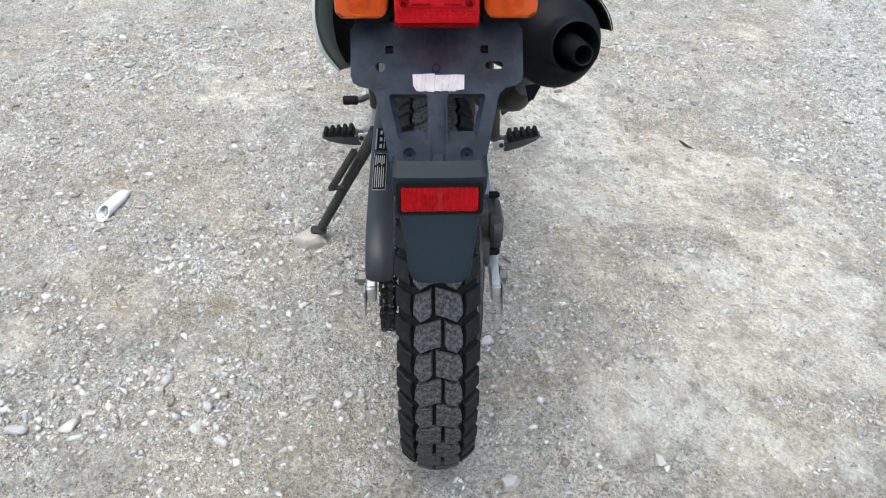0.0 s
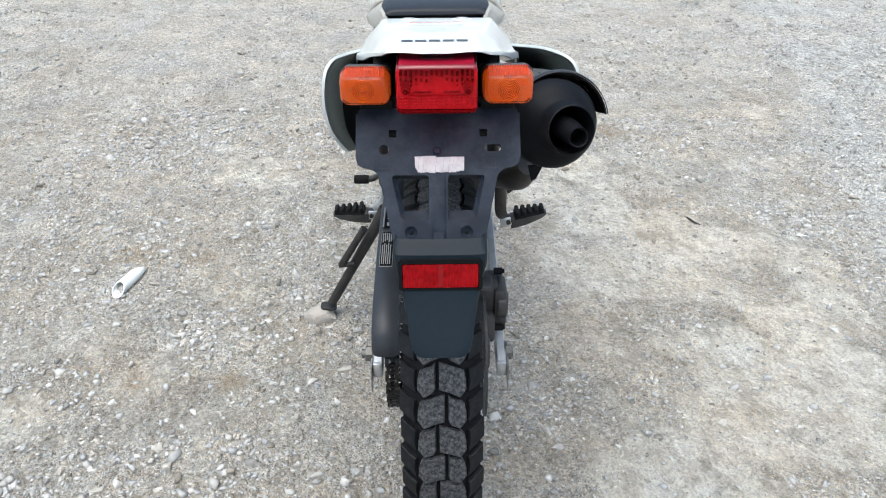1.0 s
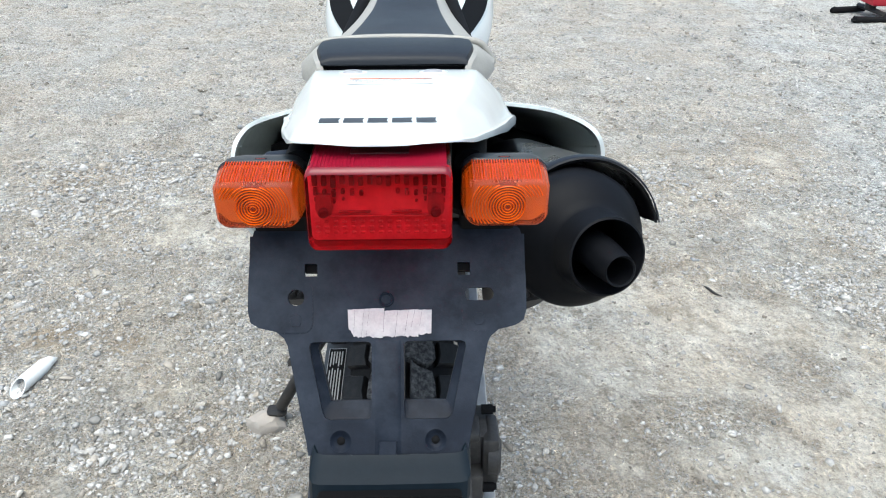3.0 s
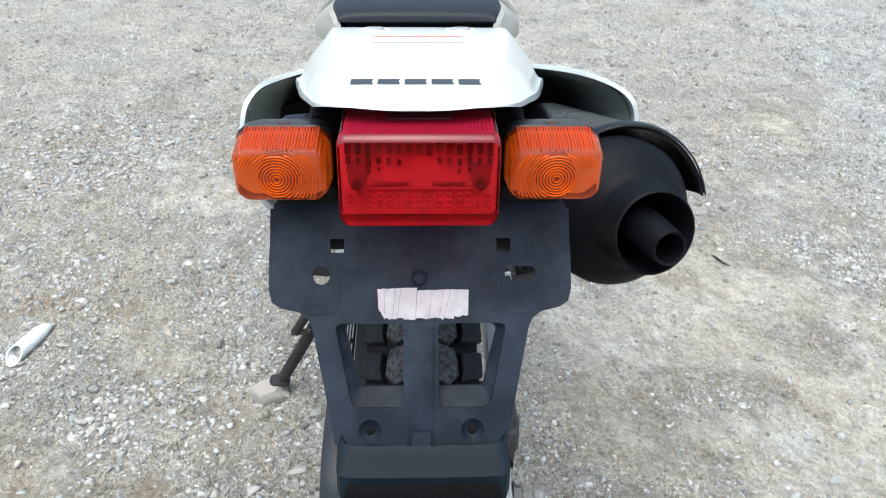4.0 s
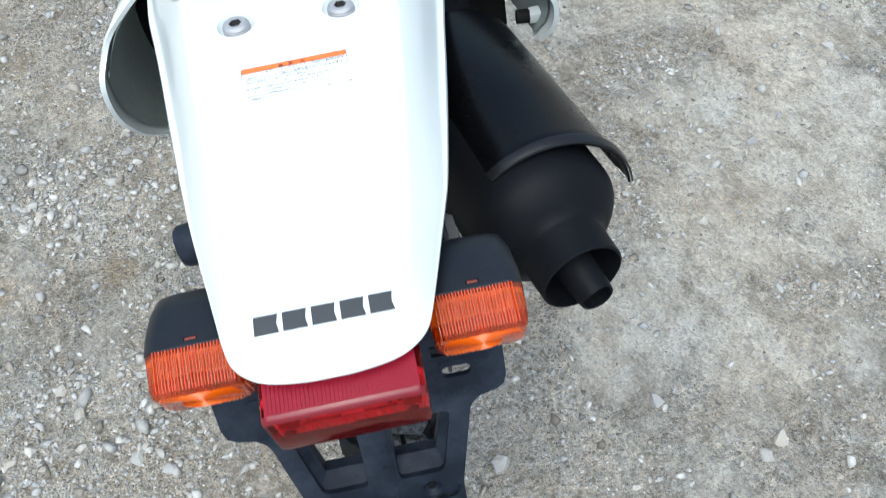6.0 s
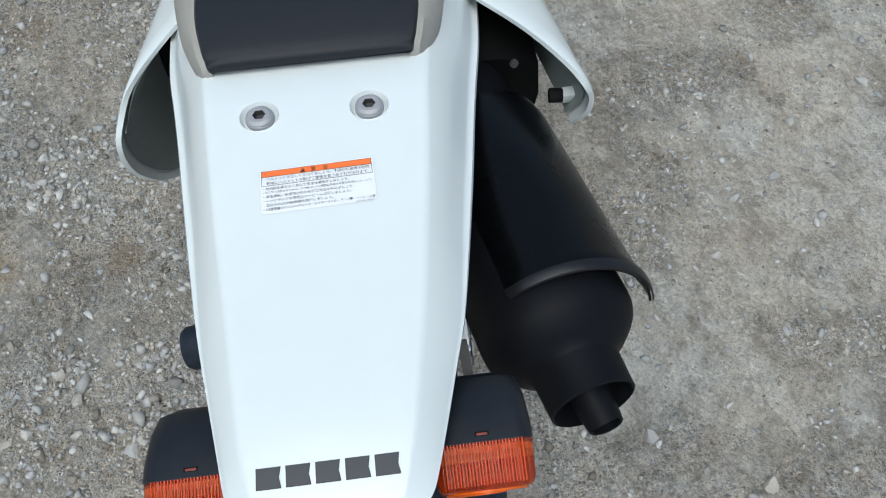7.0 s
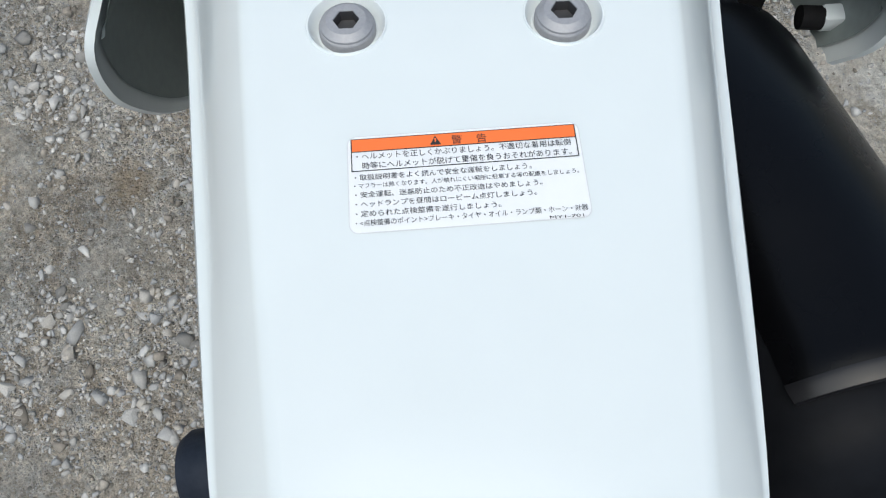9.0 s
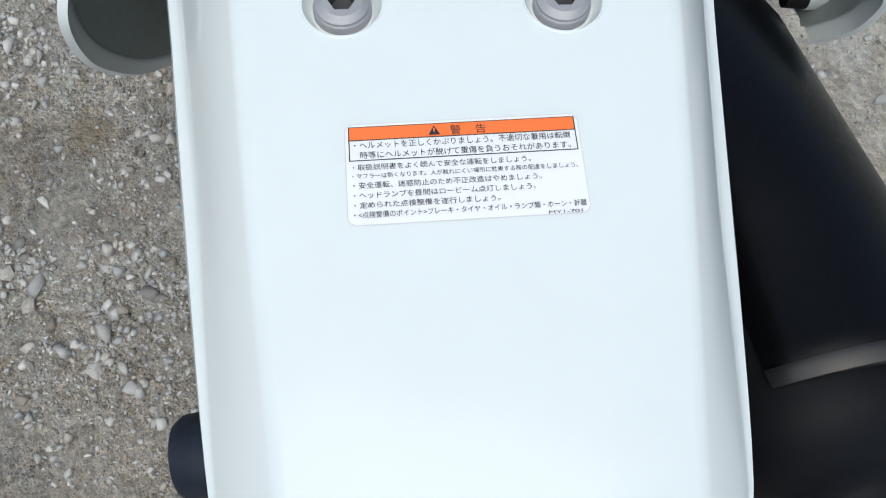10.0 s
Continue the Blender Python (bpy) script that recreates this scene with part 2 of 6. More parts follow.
def ground_material():
    m = bpy.data.materials.new("gravelly_dirt")
    m.use_nodes = True
    nt = m.node_tree
    L = nt.links.new
    p = nt.nodes["Principled BSDF"]
    p.inputs["Roughness"].default_value = 0.92
    p.inputs["Specular IOR Level"].default_value = 0.25
    pos = nt.nodes.new("ShaderNodeTexCoord").outputs["Object"]

    # a second set of coordinates, drawn out along the worn lane
    lane = nt.nodes.new("ShaderNodeCombineXYZ")
    for k, d in enumerate(((0.881, 0.473, 0.0), (0.331, -0.617, 0.0))):
        dot = nt.nodes.new("ShaderNodeVectorMath")
        dot.operation = "DOT_PRODUCT"
        dot.inputs[1].default_value = d
        L(pos, dot.inputs[0])
        L(dot.outputs["Value"], lane.inputs[k])

    def noise_tex(scale, detail=6, rough=0.6, vector=pos):
        n = nt.nodes.new("ShaderNodeTexNoise")
        n.inputs["Scale"].default_value, n.inputs["Detail"].default_value, n.inputs["Roughness"].default_value = scale, detail, rough
        L(vector, n.inputs["Vector"])
        return n.outputs["Fac"]

    def remap(v, a, b, lo=0.0, hi=1.0):
        r = nt.nodes.new("ShaderNodeMapRange")
        for k, x in (("From Min", a), ("From Max", b), ("To Min", lo), ("To Max", hi)):
            r.inputs[k].default_value = x
        L(v, r.inputs["Value"])
        return r.outputs[0]

    def blend(f, a, b, kind="MIX"):
        x = nt.nodes.new("ShaderNodeMix")
        x.data_type, x.blend_type = "RGBA", kind
        if isinstance(f, float):
            x.inputs["Factor"].default_value = f
        else:
            L(f, x.inputs["Factor"])
        for s, v in ((6, a), (7, b)):
            if isinstance(v, tuple):
                x.inputs[s].default_value = (*v, 1)
            else:
                L(v, x.inputs[s])
        return x.outputs[2]

    def maths(op, a, b):
        x = nt.nodes.new("ShaderNodeMath")
        x.operation = op
        for s, v in ((0, a), (1, b)):
            if isinstance(v, (int, float)):
                x.inputs[s].default_value = v
            else:
                L(v, x.inputs[s])
        return x.outputs[0]

    attr = nt.nodes.new("ShaderNodeAttribute")
    attr.attribute_name = "crust"
    fray = maths("ADD", maths("MULTIPLY", noise_tex(22.0, 12, 0.8), 0.90), maths("MULTIPLY", noise_tex(150.0, 4, 0.6), 0.25))
    crust = remap(maths("ADD", attr.outputs["Fac"], maths("SUBTRACT", fray, 0.575)), 0.41, 0.60)
    bare = maths("SUBTRACT", 1.0, crust)
    # loose dirt, then the pale crust over it
    dirt = blend(remap(noise_tex(5.0, 8, 0.7), 0.40, 0.62), (0.345, 0.292, 0.230), (0.530, 0.475, 0.400))
    dirt = blend(remap(noise_tex(17.0, 8, 0.75), 0.50, 0.66, 0, 0.75), dirt, (0.53, 0.508, 0.468))
    dirt = blend(remap(noise_tex(12.0, 8, 0.7), 0.54, 0.70, 0, 0.6), dirt, (0.160, 0.130, 0.098))
    pale = blend(remap(noise_tex(7.0, 8, 0.7), 0.38, 0.62), (0.535, 0.486, 0.412), (0.640, 0.595, 0.522))
    pale = blend(remap(noise_tex(24.0, 10, 0.8), 0.49, 0.57, 0, 0.65), pale, (0.365, 0.312, 0.246))
    bed = nt.nodes.new("ShaderNodeAttribute")
    bed.attribute_name = "bed"
    clean = blend(remap(noise_tex(30.0, 8, 0.75), 0.40, 0.60), (0.405, 0.387, 0.352), (0.600, 0.578, 0.535))
    dirt = blend(remap(bed.outputs["Fac"], 0.2, 0.8), dirt, clean)
    base = blend(crust, dirt, pale)
    base = blend(remap(noise_tex(7.5, 10, 0.70, lane.outputs[0]), 0.52, 0.61, 0, 0.50), base, (0.225, 0.186, 0.140))
    base = blend(maths("MULTIPLY", remap(noise_tex(30.0, 8, 0.72, lane.outputs[0]), 0.53, 0.63), remap(crust, 0.0, 1.0, 0.50, 0.34)), base, (0.205, 0.168, 0.125))
    base = blend(remap(noise_tex(29.0, 9, 0.74, lane.outputs[0]), 0.55, 0.64, 0, 0.55), base, (0.640, 0.595, 0.530))
    mottle = maths("MULTIPLY", remap(noise_tex(95.0, 8, 0.75), 0.38, 0.62, 0.62, 1.36), remap(noise_tex(420.0, 4, 0.7), 0.36, 0.64, 0.80, 1.20))
    grey = nt.nodes.new("ShaderNodeCombineColor")
    for s in range(3):
        L(mottle, grey.inputs[s])
    soft = blend(0.5, grey.outputs[0], (1.0, 1.0, 1.0))
    base = blend(1.0, base, blend(crust, grey.outputs[0], soft), "MULTIPLY")
    # grit: three sizes of cells with their own tones, thin on the crust
    heights = []
    for scale, amount in ((80.0, 0.45), (150.0, 0.7), (310.0, 0.9)):
        v = nt.nodes.new("ShaderNodeTexVoronoi")
        v.inputs["Scale"].default_value = scale
        L(pos, v.inputs["Vector"])
        sep = nt.nodes.new("ShaderNodeSeparateColor")
        L(v.outputs["Color"], sep.inputs[0])
        ramp = nt.nodes.new("ShaderNodeValToRGB")
        e = ramp.color_ramp.elements
        e[0].color, e[1].color = (0.09, 0.079, 0.066, 1), (0.58, 0.565, 0.535, 1)
        e.new(0.40).color = (0.24, 0.222, 0.195, 1)
        e.new(0.80).color = (0.43, 0.42, 0.40, 1)
        L(sep.outputs[0], ramp.inputs["Fac"])
        round_cell = remap(v.outputs["Distance"], 0.40, 0.50, 1.0, 0.1)
        thin = remap(crust, 0.0, 1.0, 1.0, 0.42)
        here = maths("MULTIPLY", maths("MULTIPLY", remap(sep.outputs[1], 0.42, 0.55), round_cell), maths("MULTIPLY", thin, remap(noise_tex(6.0, 6, 0.6), 0.36, 0.58, 0.3, amount)))
        base = blend(here, base, ramp.outputs["Color"])
        heights.append(maths("MULTIPLY", remap(v.outputs["Distance"], 0.0, 0.6, 1, 0), here))
    # rust-brown hollows
    for cx, cy, r in ((-0.455, 0.272, 0.050), (-0.665, 0.275, 0.035), (-0.825, 0.80, 0.07), (-0.648, 0.772, 0.045), (0.672, 1.741, 0.10)):
        d = nt.nodes.new("ShaderNodeVectorMath")
        d.operation = "DISTANCE"
        L(pos, d.inputs[0])
        d.inputs[1].default_value = (cx, cy, 0)
        edge = maths("ADD", d.outputs["Value"], maths("MULTIPLY", noise_tex(22.0, 4), 0.09))
        base = blend(remap(edge, r + 0.01, r + 0.05, 0.55, 0.0), base, (0.255, 0.185, 0.108))
    # slow drift between tan and grey-blue dust
    tint = blend(remap(noise_tex(3.4, 5, 0.6), 0.40, 0.60), (1.190, 1.180, 1.145), (1.140, 1.185, 1.215))
    base = blend(1.0, base, tint, "MULTIPLY")
    L(base, p.inputs["Base Color"])
    h = maths("ADD", maths("ADD", maths("MULTIPLY", heights[0], 1.4), maths("MULTIPLY", heights[1], 1.0)), maths("MULTIPLY", heights[2], 0.55))
    h = maths("ADD", h, maths("MULTIPLY", noise_tex(45.0, 10, 0.75), 2.4))
    h = maths("ADD", h, maths("MULTIPLY", noise_tex(70.0, 5, 0.6, lane.outputs[0]), 1.8))
    crumb = nt.nodes.new("ShaderNodeTexVoronoi")
    crumb.feature = "SMOOTH_F1"
    crumb.inputs["Scale"].default_value = 105.0
    L(lane.outputs[0], crumb.inputs["Vector"])
    h = maths("SUBTRACT", h, maths("MULTIPLY", crumb.outputs["Distance"], 0.9))
    h = maths("ADD", h, maths("MULTIPLY", crust, 0.55))
    b = nt.nodes.new("ShaderNodeBump")
    b.inputs["Strength"].default_value, b.inputs["Distance"].default_value = 1.0, 0.0095
    L(h, b.inputs["Height"])
    L(b.outputs[0], p.inputs["Normal"])
    return m


GROUND = ground_material()


# ---- mesh helpers ----
def finish(name, bm, mat, smooth=35):
    me = bpy.data.meshes.new(name)
    bmesh.ops.recalc_face_normals(bm, faces=bm.faces)
    bm.to_mesh(me)
    bm.free()
    me.materials.append(mat)
    if smooth:
        me.polygons.foreach_set("use_smooth", [True] * len(me.polygons))
        me.set_sharp_from_angle(angle=radians(smooth))
    return me


def part(name, bm, mat, parent, label="", smooth=35):
    """Links a bmesh as one mesh object under a thing or a part."""
    ob = new(name, finish(name, bm, mat, smooth))
    ob.parent = parent
    return tagged(ob, label)


def thing(name, bm, mat, label, category, group="", smooth=35):
    return tagged(new(name, finish(name, bm, mat, smooth)), label, category, group)


def rings(bm, loops, closed=True, caps=True):
    """Skins a list of point rings of equal length."""
    rows = [[bm.verts.new(p) for p in ring] for ring in loops]
    n = len(rows[0])
    for a, b in zip(rows, rows[1:]):
        for k in range(n if closed else n - 1):
            j = (k + 1) % n
            bm.faces.new((a[k], a[j], b[j], b[k]))
    if caps and closed:
        bm.faces.new(rows[0])
        bm.faces.new(rows[-1][::-1])
    return bm


def basis(u):
    u = Vector(u).normalized()
    side = u.cross(Vector((0, 0, 1)))
    side = side.normalized() if side.length > 1e-4 else Vector((1, 0, 0))
    return u, side, side.cross(u)


def cyl(bm, a, b, r0, r1=None, seg=20, caps=True):
    a, b = Vector(a), Vector(b)
    u, s, w = basis(b - a)
    r1 = r0 if r1 is None else r1
    loops = [[c + s * (r * math.cos(t)) + w * (r * math.sin(t)) for t in [2 * math.pi * k / seg for k in range(seg)]] for c, r in ((a, r0), (b, r1))]
    return rings(bm, loops, caps=caps)


def spin(bm, origin, axis, profile, seg=40, arc=None, closed_profile=False):
    """Turns a profile of (distance along the axis, radius) round the axis. arc: start and end in degrees, from the upward side."""
    o = Vector(origin)
    u, s, w = basis(axis)
    a0, a1 = arc or (0, 360)
    n = seg if not arc else seg + 1
    angs = [radians(a0 + (a1 - a0) * k / seg) for k in range(n)]
    loops = [[o + u * d + s * (r * math.sin(t)) + w * (r * math.cos(t)) for t in angs] for d, r in profile]
    if closed_profile:
        loops.append(loops[0])
    return rings(bm, loops, closed=not arc, caps=False)


def tube(bm, pts, r, seg=12, sub=6, caps=True):
    """A round tube along smoothed points; r is one radius or one for each point."""
    pts = [Vector(p) for p in pts]
    rs = r if isinstance(r, (list, tuple)) else [r] * len(pts)
    line, rad = [], []
    for i in range(len(pts) - 1):
        p0, p1, p2, p3 = pts[max(i - 1, 0)], pts[i], pts[i + 1], pts[min(i + 2, len(pts) - 1)]
        for k in range(sub):
            t = k / sub
            line.append(0.5 * ((2 * p1) + (p2 - p0) * t + (2 * p0 - 5 * p1 + 4 * p2 - p3) * t * t + (3 * p1 - p0 - 3 * p2 + p3) * t ** 3))
            rad.append(rs[i] * (1 - t) + rs[i + 1] * t)
    line.append(pts[-1])
    rad.append(rs[-1])
    loops = []
    for i, c in enumerate(line):
        u, s, w = basis(line[min(i + 1, len(line) - 1)] - line[max(i - 1, 0)])
        loops.append([c + s * (rad[i] * math.cos(t)) + w * (rad[i] * math.sin(t)) for t in [2 * math.pi * k / seg for k in range(seg)]])
    return rings(bm, loops, caps=caps)


def box(bm, centre, size, bevel=0.0, turn=None, seg=2):
    m = Matrix.Translation(centre) @ (turn or Matrix()) @ Matrix.Diagonal((*size, 1))
    vs = bmesh.ops.create_cube(bm, size=1, matrix=m)["verts"]
    if bevel:
        es = list({e for v in vs for e in v.link_edges})
        bmesh.ops.bevel(bm, geom=es, offset=bevel, segments=seg, affect="EDGES", profile=0.5)
    return bm


def thicken(bm, t):
    bmesh.ops.recalc_face_normals(bm, faces=bm.faces)
    bmesh.ops.solidify(bm, geom=bm.faces[:], thickness=t)
    return bm


def rounded(w, h, r, n=6):
    """A rounded rectangle, counter-clockwise."""
    out = []
    for cx, cy, a in ((w - r, h - r, 0), (r - w, h - r, 90), (r - w, r - h, 180), (w - r, r - h, 270)):
        for k in range(n + 1):
            t = radians(a + 90 * k / n)
            out.append((cx + r * math.cos(t), cy + r * math.sin(t)))
    return out


def circle(cx, cy, r, n=16):
    return [(cx + r * math.cos(2 * math.pi * k / n), cy + r * math.sin(2 * math.pi * k / n)) for k in range(n)]


def plate(bm, outer, holes, depth, lay):
    """A sheet with real holes: outlines in the plane, given thickness, laid into place by lay(u, v, d)."""
    flat = bmesh.new()
    edges = []
    for loop in [outer, *holes]:
        vs = [flat.verts.new((x, y, 0)) for x, y in loop]
        edges += [flat.edges.new((vs[k], vs[(k + 1) % len(vs)])) for k in range(len(vs))]
    bmesh.ops.triangle_fill(flat, edges=edges, use_beauty=True, use_dissolve=False)
    flat.verts.index_update()
    pts = [v.co.copy() for v in flat.verts]
    tris = [[v.index for v in f.verts] for f in flat.faces]
    flat.free()
    front = [bm.verts.new(lay(p.x, p.y, 0)) for p in pts]
    back = [bm.verts.new(lay(p.x, p.y, depth)) for p in pts]
    for t in tris:
        bm.faces.new([front[k] for k in t])
        bm.faces.new([back[k] for k in t[::-1]])
    k0 = 0
    for loop in [outer, *holes]:
        n = len(loop)
        for k in range(n):
            a, b = k0 + k, k0 + (k + 1) % n
            bm.faces.new((front[a], front[b], back[b], back[a]))
        k0 += n
    return bm


def ease(a, b, v):
    t = np.clip((v - a) / (b - a), 0.0, 1.0)
    return t * t * (3 - 2 * t)


def lattice(ix, iy, seed):
    """A repeatable random value from 0 to 1 for each whole-number cell."""
    h = (ix.astype(np.int64) * 374761393 + iy.astype(np.int64) * 668265263 + seed * 1442695041) & 0xFFFFFFFF
    h = ((h ^ (h >> 13)) * 1274126177) & 0xFFFFFFFF
    h = ((h ^ (h >> 16)) * 1103515245) & 0xFFFFFFFF
    return ((h ^ (h >> 15)) & 0xFFFFFF) / 16777216.0


def ripple(x, y, seed):
    """Smooth noise from -1 to 1 with features about one unit wide."""
    ix, iy = np.floor(x), np.floor(y)
    fx, fy = x - ix, y - iy
    fx, fy = fx * fx * (3 - 2 * fx), fy * fy * (3 - 2 * fy)
    a, b = lattice(ix, iy, seed), lattice(ix + 1, iy, seed)
    c, d = lattice(ix, iy + 1, seed), lattice(ix + 1, iy + 1, seed)
    return 2 * ((a + (b - a) * fx) * (1 - fy) + (c + (d - c) * fx) * fy) - 1


def layered(x, y, freq, octaves, seed, gain=0.55):
    out, amp = 0.0, 1.0
    for k in range(octaves):
        turn = 0.7 * k
        u, v = x * math.cos(turn) - y * math.sin(turn), x * math.sin(turn) + y * math.cos(turn)
        out = out + amp * ripple(u * freq + 17.3 * k, v * freq - 9.1 * k, seed + k)
        amp, freq = amp * gain, freq * 2.07
    return out


def clods(x, y, freq, seed):
    """Lumps of earth: a dome over each jittered cell, of its own height."""
    u, v = x * freq, y * freq
    ix, iy = np.floor(u), np.floor(v)
    near, tall = np.full(u.shape, 9.0), np.zeros(u.shape)
    for i in (-1, 0, 1):
        for j in (-1, 0, 1):
            cx, cy = ix + i, iy + j
            d = np.hypot(cx + lattice(cx, cy, seed) - u, cy + lattice(cx, cy, seed + 1) - v)
            first = d < near
            near, tall = np.where(first, d, near), np.where(first, lattice(cx, cy, seed + 2), tall)
    return np.clip(1 - near * 1.25, 0, 1) ** 0.7 * tall ** 2


def spots(x, y, rows):
    """The sum of soft ellipses (x, y, half width, half depth, amount) with frayed edges."""
    wobble = 0.30 * layered(x, y, 9.0, 3, 61)
    out = np.zeros(np.shape(x))
    for cx, cy, rx, ry, amount in rows:
        d = np.hypot((x - cx) / rx, (y - cy) / ry) + wobble
        out = out + amount * (1 - ease(0.45, 1.25, d))
    return out


# packed pale places, and loose brown ones
PACKED = [(0.44, 0.03, 0.21, 0.13, 0.30), (0.74, 0.38, 0.28, 0.22, 0.32), (0.77, 0.14, 0.20, 0.14, 0.26), (0.96, 0.50, 0.16, 0.2, 0.25), (0.62, -0.10, 0.22, 0.1, 0.22),
          (0.50, 0.82, 0.26, 0.24, 0.26), (-0.64, 1.36, 0.32, 0.17, 0.34), (-0.87, 0.15, 0.15, 0.10, 0.26), (-0.93, 0.37, 0.13, 0.07, 0.22), (0.40, 1.25, 0.24, 0.3, 0.22),
          (0.88, 0.85, 0.2, 0.16, 0.25), (-0.36, 1.0, 0.18, 0.12, 0.20), (-0.6, 0.60, 0.12, 0.06, 0.22), (-0.58, -0.17, 0.14, 0.07, 0.24)]
LOOSE = [(0.21, 0.26, 0.11, 0.20, 0.22), (0.22, 0.00, 0.09, 0.13, 0.24), (0.67, 0.54, 0.11, 0.06, 0.34), (0.20, -0.22, 0.12, 0.10, 0.26), (-0.30, -0.05, 0.16, 0.2, 0.2), (-0.72, 0.30, 0.10, 0.06, 0.22)]
# drifts of clean stones
DRIFTS = [(-0.50, 0.43, 0.15, 0.085, 0.9), (-0.55, 0.08, 0.09, 0.045, 1.0), (-0.74, -0.05, 0.11, 0.055, 0.9), (1.13, 1.06, 0.15, 0.15, 1.2), (-0.45, 0.95, 0.2, 0.06, 0.4), (-0.95, 0.9, 0.25, 0.14, 0.35),
          (0.93, 1.16, 0.08, 0.04, 0.8), (0.36, 0.87, 0.06, 0.04, 0.6), (-0.35, 0.62, 0.09, 0.05, 0.5), (-1.0, 1.5, 0.3, 0.2, 0.4)]


def bed_at(x, y):
    """The bed of clean grey gravel beyond the packed lane (0 to 1)."""
    edge = np.where(y > 1.0, 1.16 + 0.23 * (y - 1.0), 1.16 + 0.05 * (1.0 - y)) + 0.12 * layered(x, y, 3.0, 3, 4)
    far = ease(1.5, 2.6, y + 0.4 * ripple(x * 1.6, y * 1.6, 2))
    return np.maximum(ease(edge - 0.10, edge + 0.28, x + 0.05 * layered(x, y, 14.0, 2, 6)), 0.45 * far)


def crust_at(x, y):
    """How far the dirt is packed to a pale crust (0 to 1): a worn lane beside the machine, broken patches elsewhere."""
    along, across = 0.473 * x - 0.881 * y, 0.881 * x + 0.473 * y
    right = ease(0.10, 0.40, x)
    grain = layered(across * 1.6, along * 0.75, 7.0, 5, 21) * right + layered(x, y, 6.5, 5, 31) * (1 - right)
    n = 0.33 * (1 - right) + 0.42 * right + spots(x, y, PACKED) - spots(x, y, LOOSE)
    return np.clip(n - 0.34 * bed_at(x, y) + 0.19 * grain, 0.0, 1.0)


def ground_height(x, y):
    x, y = np.asarray(x, float), np.asarray(y, float)
    along, across = 0.473 * x - 0.881 * y, 0.881 * x + 0.473 * y
    packed = ease(0.36, 0.60, crust_at(x, y))
    h = 0.006 * ripple(x * 1.3, y * 1.3, 1) + 0.006 * ripple(x * 4.1, y * 4.1, 2) + 0.005 * layered(x, y, 9.0, 4, 3)
    h = h + packed * (0.0030 + 0.0034 * layered(across * 3.0, along * 0.9, 9.0, 4, 41, 0.6)) + 0.0042 * packed * clods(x, y, 48.0, 75)
    h = h + (1 - packed) * (0.0062 * clods(x, y, 34.0, 71) + 0.0046 * clods(x, y, 70.0, 73))
    h = h - 0.012 * (1 - ease(0.3, 1.0, np.hypot((x + 0.663) / 0.045, (y - 0.285) / 0.022)))
    return h * np.minimum(1.0, np.hypot(x, y) / 0.25)


def build_ground():
    def axis(lo, hi, step, far):
        mid = list(np.arange(lo, hi + step / 2, step))
        out, s = [], step
        while not out or out[-1] < far:
            s *= 1.07
            out.append((out[-1] if out else 0.0) + s)
        return [lo - f for f in out[::-1]] + mid + [hi + f for f in out]

    xs, ys = np.array(axis(-1.1, 1.35, 0.0055, 150.0)), np.array(axis(-0.35, 1.3, 0.0055, 150.0))
    gx, gy = (a.ravel() for a in np.meshgrid(xs, ys))
    fade = 1 - ease(5.0, 9.0, np.hypot(gx, gy))
    n = len(xs)
    i = (np.arange(len(ys) - 1)[:, None] * n + np.arange(n - 1)[None, :]).ravel()
    quads = np.stack([i, i + 1, i + n + 1, i + n], 1)
    me = bpy.data.meshes.new("ground")
    me.vertices.add(len(gx))
    me.vertices.foreach_set("co", np.stack([gx, gy, ground_height(gx, gy) * fade], 1).ravel())
    me.loops.add(quads.size)
    me.loops.foreach_set("vertex_index", quads.ravel().astype(np.int32))
    me.polygons.add(len(quads))
    me.polygons.foreach_set("loop_start", np.arange(0, quads.size, 4, dtype=np.int32))
    me.update(calc_edges=True)
    me.materials.append(GROUND)
    me.attributes.new("crust", "FLOAT", "POINT").data.foreach_set("value", crust_at(gx, gy) * fade + 0.4 * (1 - fade))
    me.attributes.new("bed", "FLOAT", "POINT").data.foreach_set("value", bed_at(gx, gy) * fade + 0.6 * (1 - fade))
    me.polygons.foreach_set("use_smooth", [True] * len(me.polygons))
    return tagged(new("ground", me), "pale dusty gravel and packed dirt yard", "ground", kind="structure")


ground = build_ground()


def stone_shape(rnd, jag=0.25, subdiv=1, cut=(0.5, 0.9), faces=7):
    bm = bmesh.new()
    bmesh.ops.create_icosphere(bm, subdivisions=subdiv, radius=1)
    seed = Vector((rnd.uniform(0, 99), rnd.uniform(0, 99), rnd.uniform(0, 99)))
    cuts = [(Vector((rnd.gauss(0, 1), rnd.gauss(0, 1), rnd.gauss(0, 1))).normalized(), rnd.uniform(*cut)) for _ in range(faces)]
    for v in bm.verts:
        d = 1 + jag * noise.noise(v.co * 1.3 + seed)
        p = v.co * d
        rough = 0.10 * noise.noise(v.co * 4.5 + seed) + 0.05 * noise.noise(v.co * 11 + seed) if subdiv > 2 else 0.0
        for n, lim in cuts:
            over = p.dot(n) - lim
            if over > 0:
                p -= n * over * 0.85
        v.co = p * (1 + rough)
    return bm


